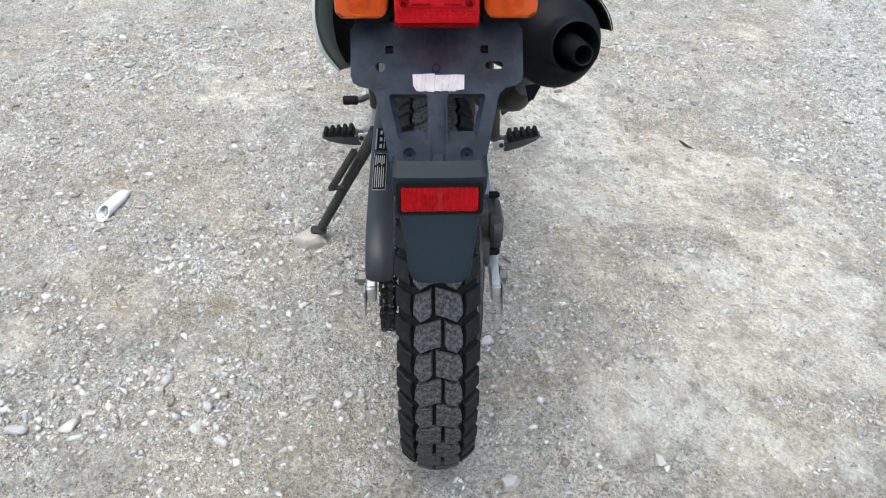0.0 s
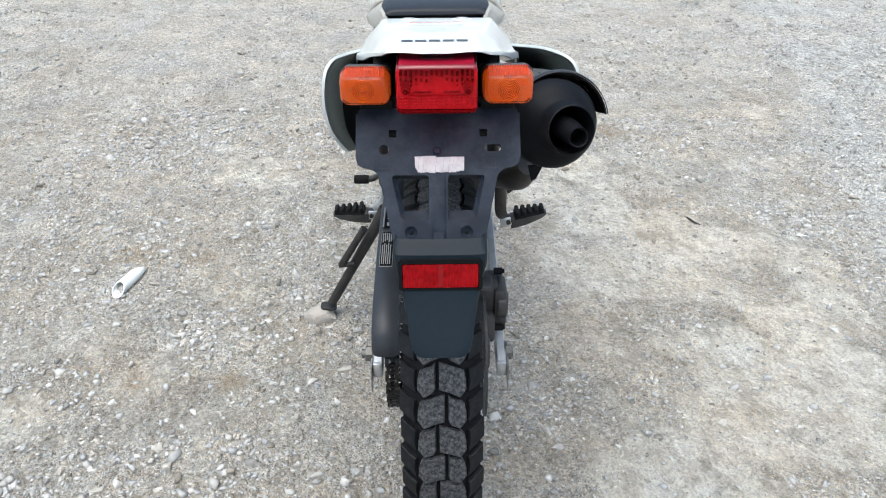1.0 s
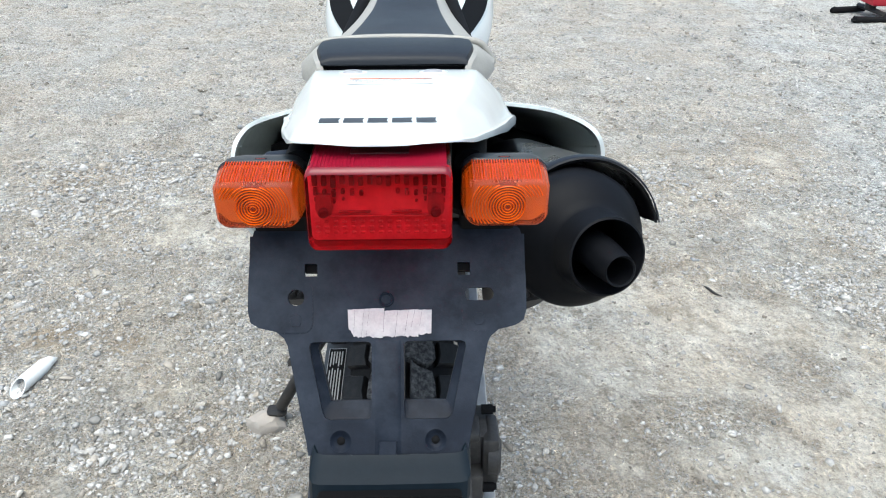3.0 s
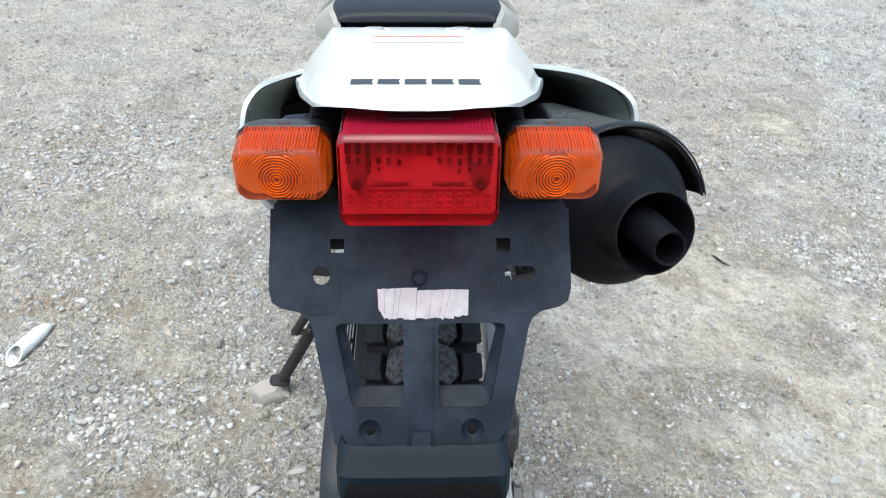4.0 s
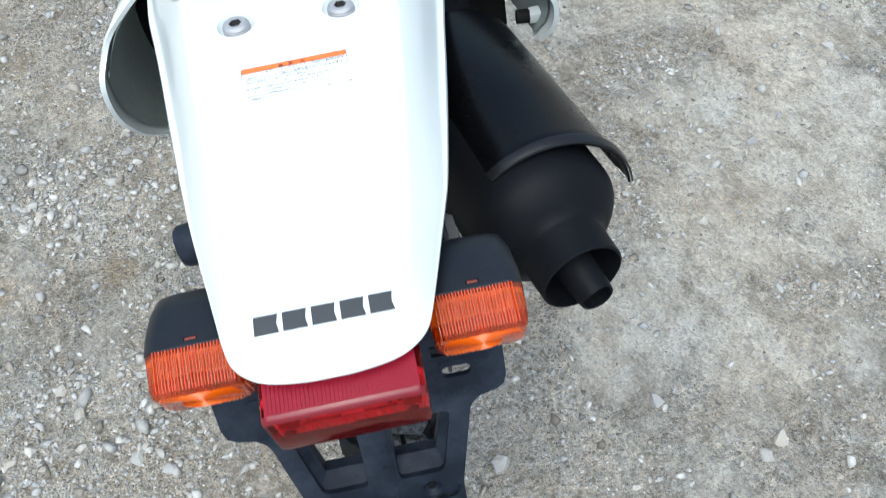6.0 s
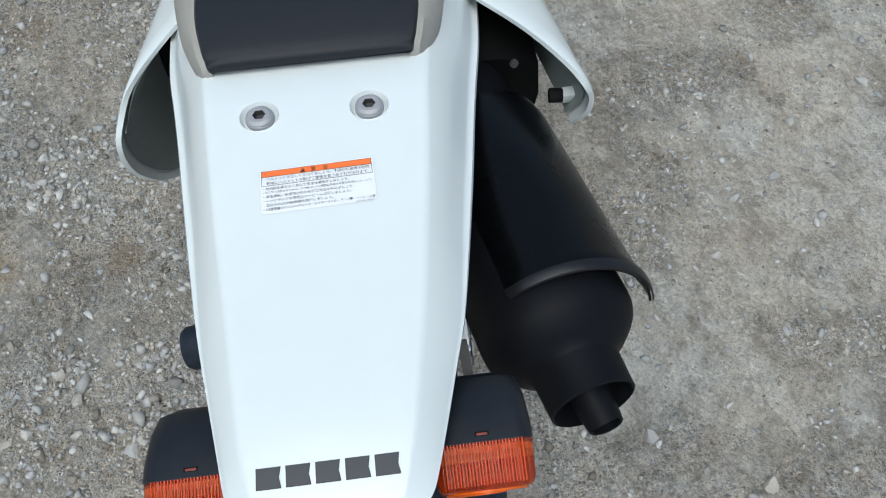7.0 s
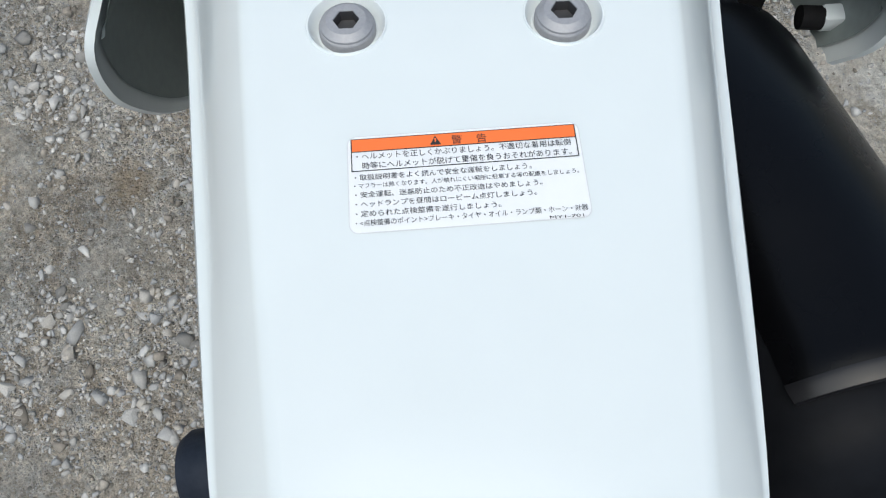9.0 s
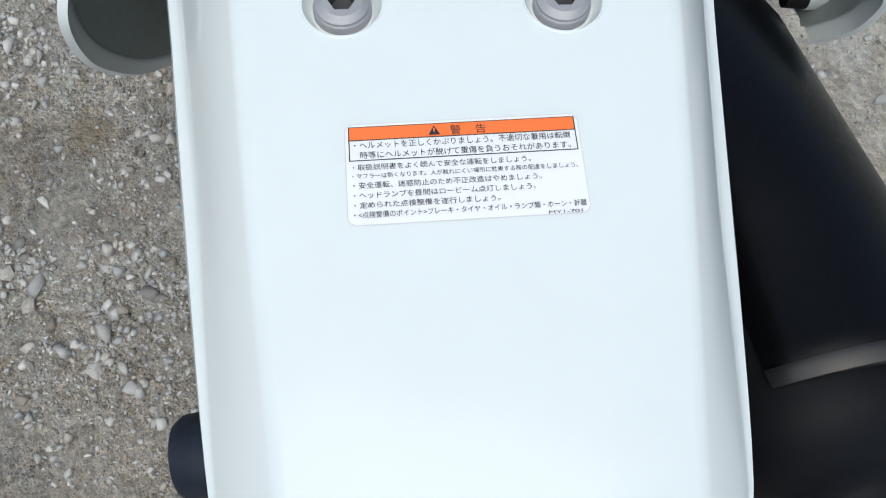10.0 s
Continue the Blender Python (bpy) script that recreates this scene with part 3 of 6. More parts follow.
def chip_shape(rnd, corners):
    """A broken chip: the hull of a few scattered corners."""
    bm = bmesh.new()
    for _ in range(corners):
        bm.verts.new(Vector((rnd.gauss(0, 1), rnd.gauss(0, 1), rnd.gauss(0, 1))).normalized() * rnd.uniform(0.75, 1.15))
    bmesh.ops.convex_hull(bm, input=bm.verts[:])
    bmesh.ops.delete(bm, geom=[v for v in bm.verts if not v.link_faces], context="VERTS")
    bmesh.ops.triangulate(bm, faces=bm.faces[:])
    bm.verts.index_update()
    out = np.array([v.co[:] for v in bm.verts]), np.array([[v.index for v in f.verts] for f in bm.faces])
    bm.free()
    return out


def scatter_gravel(name, label, count, area, size, seed, mask, mat, spread=0.55, corners=8, sunk=(-0.15, 0.30)):
    """One mesh of small loose stones lying on the dirt."""
    rnd, rng = random.Random(seed), np.random.default_rng(seed)
    x0, x1, y0, y1 = area
    xs, ys = np.zeros(0), np.zeros(0)
    while len(xs) < count:
        x, y = rng.uniform(x0, x1, count * 2), rng.uniform(y0, y1, count * 2)
        keep = (rng.random(count * 2) < mask(x, y)) & (np.hypot(x, y) > 0.07)
        xs, ys = np.concatenate([xs, x[keep]]), np.concatenate([ys, y[keep]])
    xs, ys = xs[:count], ys[:count]
    s = size * np.exp(rng.normal(-0.22, spread, count))
    zs = ground_height(xs, ys)
    V, T, off = [], [], 0
    bases = [chip_shape(rnd, corners) for _ in range(12)]
    for k, (v, f) in enumerate(bases):
        pick = np.arange(k, count, 12)
        m = len(pick)
        q = np.linalg.qr(rng.normal(size=(m, 3, 3)))[0]
        sc = s[pick, None] * np.stack([rng.uniform(0.8, 1.35, m), rng.uniform(0.65, 1.1, m), rng.uniform(0.42, 0.8, m)], 1)
        a = rng.uniform(0, 6.283, m)
        p = np.einsum("nj,mjk->mnk", v, q) * sc[:, None, :]
        px = p[..., 0] * np.cos(a)[:, None] - p[..., 1] * np.sin(a)[:, None] + xs[pick, None]
        py = p[..., 0] * np.sin(a)[:, None] + p[..., 1] * np.cos(a)[:, None] + ys[pick, None]
        pz = p[..., 2] + (zs[pick] + sc[:, 2] * rng.uniform(*sunk, m))[:, None]
        V.append(np.stack([px, py, pz], 2).reshape(-1, 3))
        T.append((f[None] + (off + np.arange(m) * len(v))[:, None, None]).reshape(-1, 3))
        off += m * len(v)
    V, T = np.concatenate(V), np.concatenate(T)
    me = bpy.data.meshes.new(name)
    me.vertices.add(len(V))
    me.vertices.foreach_set("co", V.ravel())
    me.loops.add(T.size)
    me.loops.foreach_set("vertex_index", T.ravel().astype(np.int32))
    me.polygons.add(len(T))
    me.polygons.foreach_set("loop_start", np.arange(0, T.size, 3, dtype=np.int32))
    me.materials.append(mat)
    me.update(calc_edges=True)
    return tagged(new(name, me), label, "gravel", kind="stuff")


def patchy(x, y):
    """Where loose gravel lies thick: in drifts on the bare dirt, little on the packed crust."""
    n = 0.55 * layered(x, y, 5.0, 3, 51)
    thick = np.where(x < 0.05, 0.34, 0.26) + 0.55 * n
    return np.clip(np.clip(thick, 0.05, 1.0) * (1 - 0.82 * ease(0.36, 0.56, crust_at(x, y))), 0.03, 1.0)


def drifted(x, y):
    """Larger stones gather in drifts."""
    return np.clip(0.20 * patchy(x, y) + 0.8 * spots(x, y, DRIFTS) * np.clip(0.6 + 0.8 * layered(x, y, 22.0, 2, 55), 0.1, 1.0), 0.006, 1.0)


gravel_fine = scatter_gravel("gravel", "small pale grey and tan gravel on dirt", 70000, (-1.15, 1.3, -0.42, 1.3), 0.0023, 3, patchy, GRAVEL, 0.5, 7)
gravel_coarse = scatter_gravel("gravel", "loose pale gravel stones on dirt", 25000, (-1.35, 1.7, -0.5, 1.9), 0.0046, 5, patchy, GRAVEL, 0.5, 11)
gravel_drift = scatter_gravel("gravel", "drifts of clean pale grey stones on dirt", 10000, (-1.35, 1.7, -0.5, 1.9), 0.0062, 17, drifted, CLEAN_GRAVEL, 0.42, 12)
gravel_far = scatter_gravel("gravel", "loose pale gravel further across the yard", 38000, (-2.4, 2.6, 1.2, 5.0), 0.0060, 8, patchy, GRAVEL, 0.48, 8)
gravel_bed = scatter_gravel("gravel", "bed of clean pale grey gravel", 44000, (0.8, 3.4, 0.2, 4.6), 0.0056, 13, lambda x, y: bed_at(x, y) * np.minimum(1.0, 1.6 / np.maximum(0.8, y)), CLEAN_GRAVEL, 0.45, 8)

PALE_ROCKS = [(-0.24, 0.004, 29), (-0.441, -0.067, 34), (0.128, -0.193, 41), (0.58, -0.241, 30), (0.403, -0.145, 33), (0.587, 0.157, 24),
              (-0.527, 0.021, 29), (0.731, 0.404, 20), (-0.605, -0.023, 25), (-0.558, 0.071, 28), (-0.437, 0.559, 27), (0.738, 0.3, 28),
              (-0.34, -0.058, 16), (0.548, -0.26, 28), (-0.636, -0.035, 23), (-0.586, -0.055, 19), (0.331, -0.267, 21), (0.969, 0.486, 27)]
GREY_ROCKS = [(-0.163, 0.013, 27), (-0.14, 0.016, 20), (-0.72, 0.007, 19), (-0.758, -0.079, 40), (-0.131, -0.186, 24), (0.565, -0.019, 21),
              (0.233, 0.083, 24), (-0.824, 1.069, 34), (-0.433, 0.518, 24), (-0.622, 0.425, 20), (-0.418, 0.49, 20), (-0.466, 1.347, 42), (-0.198, 0.447, 28)]
rock_random = random.Random(11)
rock_meshes = []
for _ in range(7):
    b = stone_shape(rock_random, 0.5, 4, (0.42, 0.72), 13)
    rock_meshes.append(finish("rock", b, ROCK, 30))
for k, (x, y, mm) in enumerate(PALE_ROCKS + GREY_ROCKS):
    s = mm / 2000
    ob = new("rock", rock_meshes[k % 7])
    ob.matrix_world = Matrix.LocRotScale((x, y, float(ground_height(x, y)) + s * 0.22), Euler((rock_random.uniform(-0.5, 0.5), rock_random.uniform(-0.5, 0.5), rock_random.uniform(0, 6.28))),
                                         (s * 1.1, s * rock_random.uniform(0.75, 1.0), s * rock_random.uniform(0.55, 0.75)))
    tagged(ob, "rounded pale grey stone lying on the gravel", "stone", "loose stones on the yard")

# ---- the motorcycle, built upright along +y and leant on its stand ----
LEAN = 2.0
bike = tagged(new("motorcycle"), "white and black trail motorcycle leaning on its side stand on gravel", "motorcycle")
bike.matrix_world = pose(0, 0, 0, 0, -LEAN, 0)

# rear fender: y, top z, flat half width, shoulder half width, edge half width, edge z
FENDER = [(-0.2690, 0.9143, 0.003, 0.005, 0.008, 0.9130), (-0.2681, 0.9148, 0.0110, 0.016, 0.0190, 0.9131), (-0.2662, 0.9158, 0.0215, 0.027, 0.0305, 0.9134), (-0.262, 0.9169, 0.030, 0.036, 0.040, 0.9122), (-0.254, 0.9174, 0.0365, 0.044, 0.0485, 0.9095),
          (-0.242, 0.9173, 0.0405, 0.0485, 0.0535, 0.9047), (-0.22, 0.9153, 0.0445, 0.053, 0.059, 0.8960), (-0.19, 0.9108, 0.048, 0.0585, 0.0660, 0.8865),
          (-0.15, 0.9033, 0.053, 0.065, 0.0752, 0.8735), (-0.10, 0.8940, 0.0595, 0.073, 0.0848, 0.856), (-0.05, 0.8860, 0.065, 0.080, 0.0937, 0.838),
          (0.0, 0.8775, 0.070, 0.086, 0.1020, 0.8215), (0.035, 0.8675, 0.074, 0.091, 0.1082, 0.811), (0.08, 0.8540, 0.078, 0.097, 0.1165, 0.797),
          (0.14, 0.838, 0.082, 0.104, 0.1240, 0.771), (0.20, 0.820, 0.085, 0.110, 0.1290, 0.748)]


def smooth_stations(table, n):
    """Finer stations along a table, eased by a Catmull-Rom spline."""
    rows = [np.array(r) for r in table]
    out = []
    for i in range(len(rows) - 1):
        p0, p1, p2, p3 = rows[max(i - 1, 0)], rows[i], rows[i + 1], rows[min(i + 2, len(rows) - 1)]
        for k in range(n):
            t = k / n
            out.append(0.5 * (2 * p1 + (p2 - p0) * t + (2 * p0 - 5 * p1 + 4 * p2 - p3) * t * t + (3 * p1 - p0 - 3 * p2 + p3) * t ** 3))
    return out + [rows[-1]]


FENDER_FINE = smooth_stations(FENDER, 4)


def fender_top(y):
    return float(np.interp(y, [r[0] for r in FENDER_FINE], [r[1] for r in FENDER_FINE]))


def build_fender():
    bm = bmesh.new()
    loops = []
    for y, zt, wf, ws, we, ze in FENDER_FINE:
        drop = zt - ze
        wider = float(np.interp(y, (-0.24, -0.16), (0.0, 0.0020)))
        wf, we = wf + wider, we + wider
        lip = float(np.interp(y, (-0.262, -0.17, -0.08), (0.05, 0.25, 1.0)))
        half = [(0, zt), (wf * 0.5, zt), (wf * 0.93, zt - 0.0002), (wf * 0.985, zt - min(0.0009, 0.12 * drop)), (wf + 0.0012, zt - min(0.0028, 0.28 * drop)), (wf * 0.36 + (we - 0.0055 * lip) * 0.64, zt - 0.42 * drop),
                (wf * 0.07 + (we - 0.0050 * lip) * 0.93, zt - 0.76 * drop), (we - 0.0042 * lip, zt - 0.82 * drop), (we - 0.0012 * lip, zt - 0.83 * drop), (we, zt - 0.88 * drop), (we, ze)]
        t = float(np.interp(y, (-0.2690, -0.2662, -0.255), (0.0013, 0.0023, 0.0026)))
        under = [(max(0.0, x - 0.0026), max(z - t, ze)) for x, z in half[:-3]] + [(we - 0.0026, ze)]
        # the fender sits a little to the right of the wheel's line
        off = float(np.interp(y, (-0.24, -0.16), (0.0, 0.0022)))
        upper = [Vector((off - x, y, z)) for x, z in half[:0:-1]] + [Vector((off + x, y, z)) for x, z in half]
        lower = [Vector((off + x, y, z)) for x, z in under[::-1]] + [Vector((off - x, y, z)) for x, z in under[1:]]
        loops.append(upper + lower)
    rings(bm, loops)
    bolts = [(x, -0.0120, fender_top(-0.0120)) for x in (-0.0342, 0.0352)]
    tilt = Vector((0, 0.20, 1)).normalized()
    drill = bmesh.new()
    for c in bolts:
        cyl(drill, Vector(c) - tilt * 0.012, Vector(c) + tilt * 0.006, 0.0124, seg=40)
    fender = part("rear_fender", bm, WHITE, bike, "glossy white plastic rear fender", 50)
    tool = new("drill", finish("drill", drill, WHITE, 0))
    tool.parent = bike
    hole = fender.modifiers.new("bolt_holes", "BOOLEAN")
    hole.operation, hole.object, hole.solver = "DIFFERENCE", tool, "EXACT"
    bpy.context.view_layer.update()
    cut_mesh = bpy.data.meshes.new_from_object(fender.evaluated_get(bpy.context.evaluated_depsgraph_get()))
    fender.modifiers.clear()
    fender.data = cut_mesh
    cut_mesh.set_sharp_from_angle(angle=radians(50))
    bpy.data.objects.remove(tool)
    for c in bolts:
        dish = bmesh.new()
        spin(dish, c, tilt, [(-0.0004, 0.0134), (0.00015, 0.0129), (0.00005, 0.0124), (-0.0012, 0.0118), (-0.0034, 0.0110), (-0.0042, 0.0100), (-0.0043, 0.0001)], 40)
        part("bolt_recess", dish, WHITE, fender)
        _, side, ahead = basis(tilt)

        def six(r, up):
            """A six-cornered outline on 48 points, level with the bolt's head."""
            return [Vector(c) + tilt * up + (side * math.cos(a) + ahead * math.sin(a)) * (r * math.cos(math.pi / 6) / math.cos((a % (math.pi / 3)) - math.pi / 6)) for a in (2 * math.pi * k / 48 for k in range(48))]

        def disc(r, up):
            return [Vector(c) + tilt * up + (side * math.cos(a) + ahead * math.sin(a)) * r for a in (2 * math.pi * k / 48 for k in range(48))]

        b = bmesh.new()
        rings(b, [disc(r, up) for up, r in ((-0.0045, 0.0092), (-0.0016, 0.0092), (-0.0012, 0.0090), (-0.0008, 0.0086), (0.0000, 0.0085), (0.0012, 0.0071), (0.0016, 0.0064))] + [six(0.0044, 0.0016), six(0.0042, 0.0012)], caps=False)
        bolt = part("fender_bolt", b, BOLT, fender, "satin metal hex socket bolt", 28)
        b = bmesh.new()
        rings(b, [six(0.0042, 0.0012), six(0.0041, -0.0026), six(0.0010, -0.0030), six(0.0001, -0.0030)], caps=False)
        part("hex_socket", b, SHADED_SOCKET, bolt, "hexagonal recess, its shade painted dark", 15)
    return fender


fender = build_fender()


def on_fender(x, y, lift):
    return Vector((x, y, fender_top(y) + lift))


def fender_patch(name, outline, lift, mat, parent, label="", rows=10):
    """A thin printed patch that follows the fender's top; the outline is (x, y) points."""
    bm = bmesh.new()
    vs = [bm.verts.new((x, y, 0)) for x, y in outline]
    bm.faces.new(vs)
    ys = [y for _, y in outline]
    for k in range(1, rows):
        y = min(ys) + (max(ys) - min(ys)) * k / rows
        bmesh.ops.bisect_plane(bm, geom=bm.verts[:] + bm.edges[:] + bm.faces[:], plane_co=(0, y, 0), plane_no=(0, 1, 0))
    for v in bm.verts:
        v.co = on_fender(v.co.x, v.co.y, lift)
    return part(name, bm, mat, parent, label, 0)


def letters(body, size, x, y, width=None):
    """Printed words as flat faces laid on the fender's top, from the lower left corner."""
    cu = bpy.data.curves.new("words", "FONT")
    cu.body, cu.size = body, size
    tmp = bpy.data.objects.new("words", cu)
    scene.collection.objects.link(tmp)
    bpy.context.view_layer.update()
    me = bpy.data.meshes.new_from_object(tmp)
    bpy.data.objects.remove(tmp)
    bm = bmesh.new()
    bm.from_mesh(me)
    bpy.data.meshes.remove(me)
    hi = max(v.co.x for v in bm.verts)
    k = width / hi if width else 1
    for v in bm.verts:
        v.co = on_fender(*label_turn(x + v.co.x * k, y + v.co.y), 0.00062)
    return bm


LABEL_TURN = radians(1.5)


def label_turn(x, y):
    """The label sits slightly turned on the fender."""
    dx, dy = x + 0.0008, y + 0.0673
    c, s = math.cos(LABEL_TURN), math.sin(LABEL_TURN)
    return 0.0008 + dx * c - dy * s, -0.0695 + dx * s + dy * c


def label_patch(name, outline, lift, mat, parent, label="", rows=10):
    return fender_patch(name, [label_turn(x, y) for x, y in outline], lift, mat, parent, label, rows)


def build_warning_label():
    x0, x1, y0, y1 = -0.0352, 0.0335, -0.0832, -0.0515
    w, h = (x1 - x0) / 2, (y1 - y0) / 2
    cx, cy = (x0 + x1) / 2, (y0 + y1) / 2
    edge = label_patch("warning_label", [(cx + a, cy + b) for a, b in rounded(w, h, 0.0029)], 0.00018, GREY_PRINT, bike, "white warning label with orange band and small black print")
    label_patch("label_face", [(cx + a, cy + b) for a, b in rounded(w - 0.0003, h - 0.0003, 0.0027)], 0.00030, LABEL_WHITE, edge)
    fx0, fx1 = x0 + 0.0012, x1 - 0.0012
    top = y1 - 0.0011
    label_patch("orange_band", [(fx0, top - 0.0043), (fx1, top - 0.0043), (fx1, top), (fx0, top)], 0.00042, ORANGE, edge, "orange header band")
    low = top - 0.0109
    for a, b, c, d in ((fx0, low, fx1, low + 0.0003), (fx0, low, fx0 + 0.0003, top), (fx1 - 0.0003, low, fx1, top), (fx0, top - 0.0045, fx1, top - 0.0042), (fx0, top - 0.0002, fx1, top)):
        label_patch("frame_line", [(a, b), (c, b), (c, d), (a, d)], 0.00054, INK, edge, rows=4)
    tri = [(-0.0108, top - 0.0037), (-0.0074, top - 0.0037), (-0.0091, top - 0.0007)]
    label_patch("warning_triangle", tri, 0.00056, INK, edge)
    label_patch("exclamation_mark", [(-0.00925, top - 0.0029), (-0.00895, top - 0.0029), (-0.00885, top - 0.0016), (-0.00935, top - 0.0016)], 0.0007, ORANGE, edge, rows=2)
    lines = [("警", 0.0034, -0.0045, top - 0.0036, 0.0032), ("告", 0.0034, 0.0028, top - 0.0036, 0.0032),
             ("・ヘルメットを正しくかぶりましょう。不適切な着用は転倒", 0.0026, fx0 + 0.0006, top - 0.0070, 0.0638),
             ("時等にヘルメットが脱げて重傷を負うおそれがあります。", 0.0026, fx0 + 0.0030, top - 0.0101, 0.0612),
             ("・取扱説明書をよく読んで安全な運転をしましょう。", 0.0023, fx0, low - 0.0026, 0.0520),
             ("・マフラーは熱くなります。人が触れにくい場所に駐車する等の配慮をしましょう。", 0.0019, fx0, low - 0.0052, 0.0655),
             ("・安全運転、迷惑防止のため不正改造はやめましょう。", 0.0023, fx0, low - 0.0082, 0.0545),
             ("・ヘッドランプを昼間はロービーム点灯しましょう。", 0.0023, fx0, low - 0.0112, 0.0525),
             ("・定められた点検整備を遂行しましょう。", 0.0023, fx0, low - 0.0142, 0.0420),
             ("・<点検整備のポイント>ブレーキ・タイヤ・オイル・ランプ類・ホーン・計器", 0.0023, fx0, low - 0.0171, 0.0663),
             ("MY1-701", 0.0015, 0.0210, low - 0.0194, 0.0098)]
    for body, size, x, y, width in lines:
        part("printed_line", letters(body, size * 0.92, x, y - (0.0 if width < 0.02 else -0.0001 if size > 0.0024 else 0.0002), width), INK, edge, "", 0)


build_warning_label()


def build_logo_bars():
    """The maker's mark as plain dark blocks."""
    y = -0.2372
    n = 5
    for k in range(n):
        x = -0.0350 + 0.0722 * k / n
        w = 0.0122
        s = 0.0009
        fender_patch("logo_block", [(x, y - 0.0052), (x + w, y - 0.0052), (x + w, y - 0.0052 + s), (x + w - s, y), (x + w, y + 0.0052), (x, y + 0.0052)],
                     0.0002, LOGO_INK, fender, "dark grey printed mark", rows=4)


build_logo_bars()


# ---- side panels ----
def side_panel(rim, mat, back, label):
    """A flared shell: the rear rim, then the same curve carried forward and drawn in towards the seat."""
    steps = [(0.0, 1.0, 0.0), (0.006, 1.003, -0.001), (0.03, 0.99, -0.010), (0.08, 0.965, -0.030), (0.16, 0.92, -0.060), (0.26, 0.86, -0.095), (0.36, 0.80, -0.130)]
    pts = smooth_stations([tuple(p) for p in rim], 4)
    mid_z = 0.80
    bm = bmesh.new()
    loops = [[Vector((p[0] * sx, p[1] + dy, mid_z + (p[2] - mid_z) * (0.98 if dy > 0.2 else 1) + dz)) for p in pts] for dy, sx, dz in steps]
    rings(bm, loops, closed=False, caps=False)
    # the rim is turned inwards a little
    thicken(bm, 0.004)
    ob = part("side_panel", bm, mat, bike, label, 40)
    # a second shell, coloured dark for the shade, lies just inside the white one
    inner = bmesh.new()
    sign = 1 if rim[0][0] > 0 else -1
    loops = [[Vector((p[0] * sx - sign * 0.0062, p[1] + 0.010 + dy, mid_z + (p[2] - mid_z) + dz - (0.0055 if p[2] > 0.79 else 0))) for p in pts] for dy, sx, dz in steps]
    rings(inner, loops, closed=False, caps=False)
    part("shade_lining", inner, back, ob, "inner face of the white panel, darkened for shade", 40)
    return ob


LEFT_RIM = [(-0.098, 0.150, 0.796), (-0.120, 0.122, 0.799), (-0.146, 0.075, 0.804), (-0.155, 0.045, 0.802), (-0.1605, 0.031, 0.790), (-0.165, 0.030, 0.760),
            (-0.165, 0.036, 0.730), (-0.159, 0.052, 0.690), (-0.142, 0.085, 0.645)]
RIGHT_RIM = [(0.100, 0.150, 0.799), (0.125, 0.120, 0.806), (0.150, 0.090, 0.812), (0.169, 0.066, 0.814), (0.187, 0.042, 0.812), (0.1975, 0.030, 0.804),
             (0.2035, 0.029, 0.788), (0.2035, 0.030, 0.765), (0.196, 0.036, 0.742)]
side_panel(LEFT_RIM, WHITE, SHADED_BACK, "white flared plastic side panel")
right_panel = side_panel(RIGHT_RIM, WHITE, SHADED_BACK, "white flared plastic side panel over the silencer")
lug = bmesh.new()
box(lug, (0.193, 0.056, 0.754), (0.012, 0.010, 0.012), 0.002)
part("panel_lug", lug, WHITE, right_panel)
lug = bmesh.new()
cyl(lug, (0.177, 0.057, 0.754), (0.188, 0.056, 0.754), 0.006)
part("rubber_grommet", lug, RUBBER, right_panel)

# ---- tail light ----
tail = tagged(new("tail_light"), "red rectangular tail light")
tail.parent = bike
TAIL_W, TAIL_Z, TAIL_H = 0.0415, 0.880, 0.0245


def tail_loops(inset, y_face, y_back):
    out = rounded(TAIL_W - inset, TAIL_H - inset, 0.006 - inset * 0.5)
    edge = rounded(TAIL_W - inset - 0.0022, TAIL_H - inset - 0.0022, 0.005)

    def lay(loop, y):
        return [Vector((x + 0.0015, y - 0.1 * (TAIL_H - z) * 0.9, TAIL_Z + z)) for x, z in loop]

    soft_edge = rounded(TAIL_W - inset - 0.0006, TAIL_H - inset - 0.0006, 0.0055)
    return [lay(edge, y_face), lay(soft_edge, y_face + 0.0007), lay(out, y_face + 0.0025), lay(out, y_back)]


bm = bmesh.new()
rings(bm, tail_loops(0, -0.2825, -0.235))
part("lens", bm, RED, tail, "translucent red ribbed lens", 30).visible_shadow = False
bm = bmesh.new()
box(bm, (0.0015, -0.2705, TAIL_Z - 0.0012), (0.0812, 0.006, 0.0462), 0.003)
part("reflector", bm, TAIL_MIRROR, tail, "bright ribbed reflector inside the lens", 30)
for row, (z, h) in enumerate(((0.0155, 0.0060), (0.0085, 0.0040), (0.0035, 0.0022))):
    for k in range(15):
        if row == 2 and 3 < k < 11 or row == 1 and k in (6, 7, 8):
            continue
        bm = bmesh.new()
        box(bm, (-0.0350 + 0.00521 * k, -0.2744, TAIL_Z + z - 0.0006 * (k % 3)), (0.0029 - 0.0006 * row, 0.003, (h - 0.0008 * (k % 2)) * (1.15 if k < 3 or k > 11 else 0.95)), 0.0005, seg=1)
        part("reflector_rib", bm, RED_RIB if k < 3 or k > 10 or row == 1 and k in (3, 5) else RED_MID, tail)
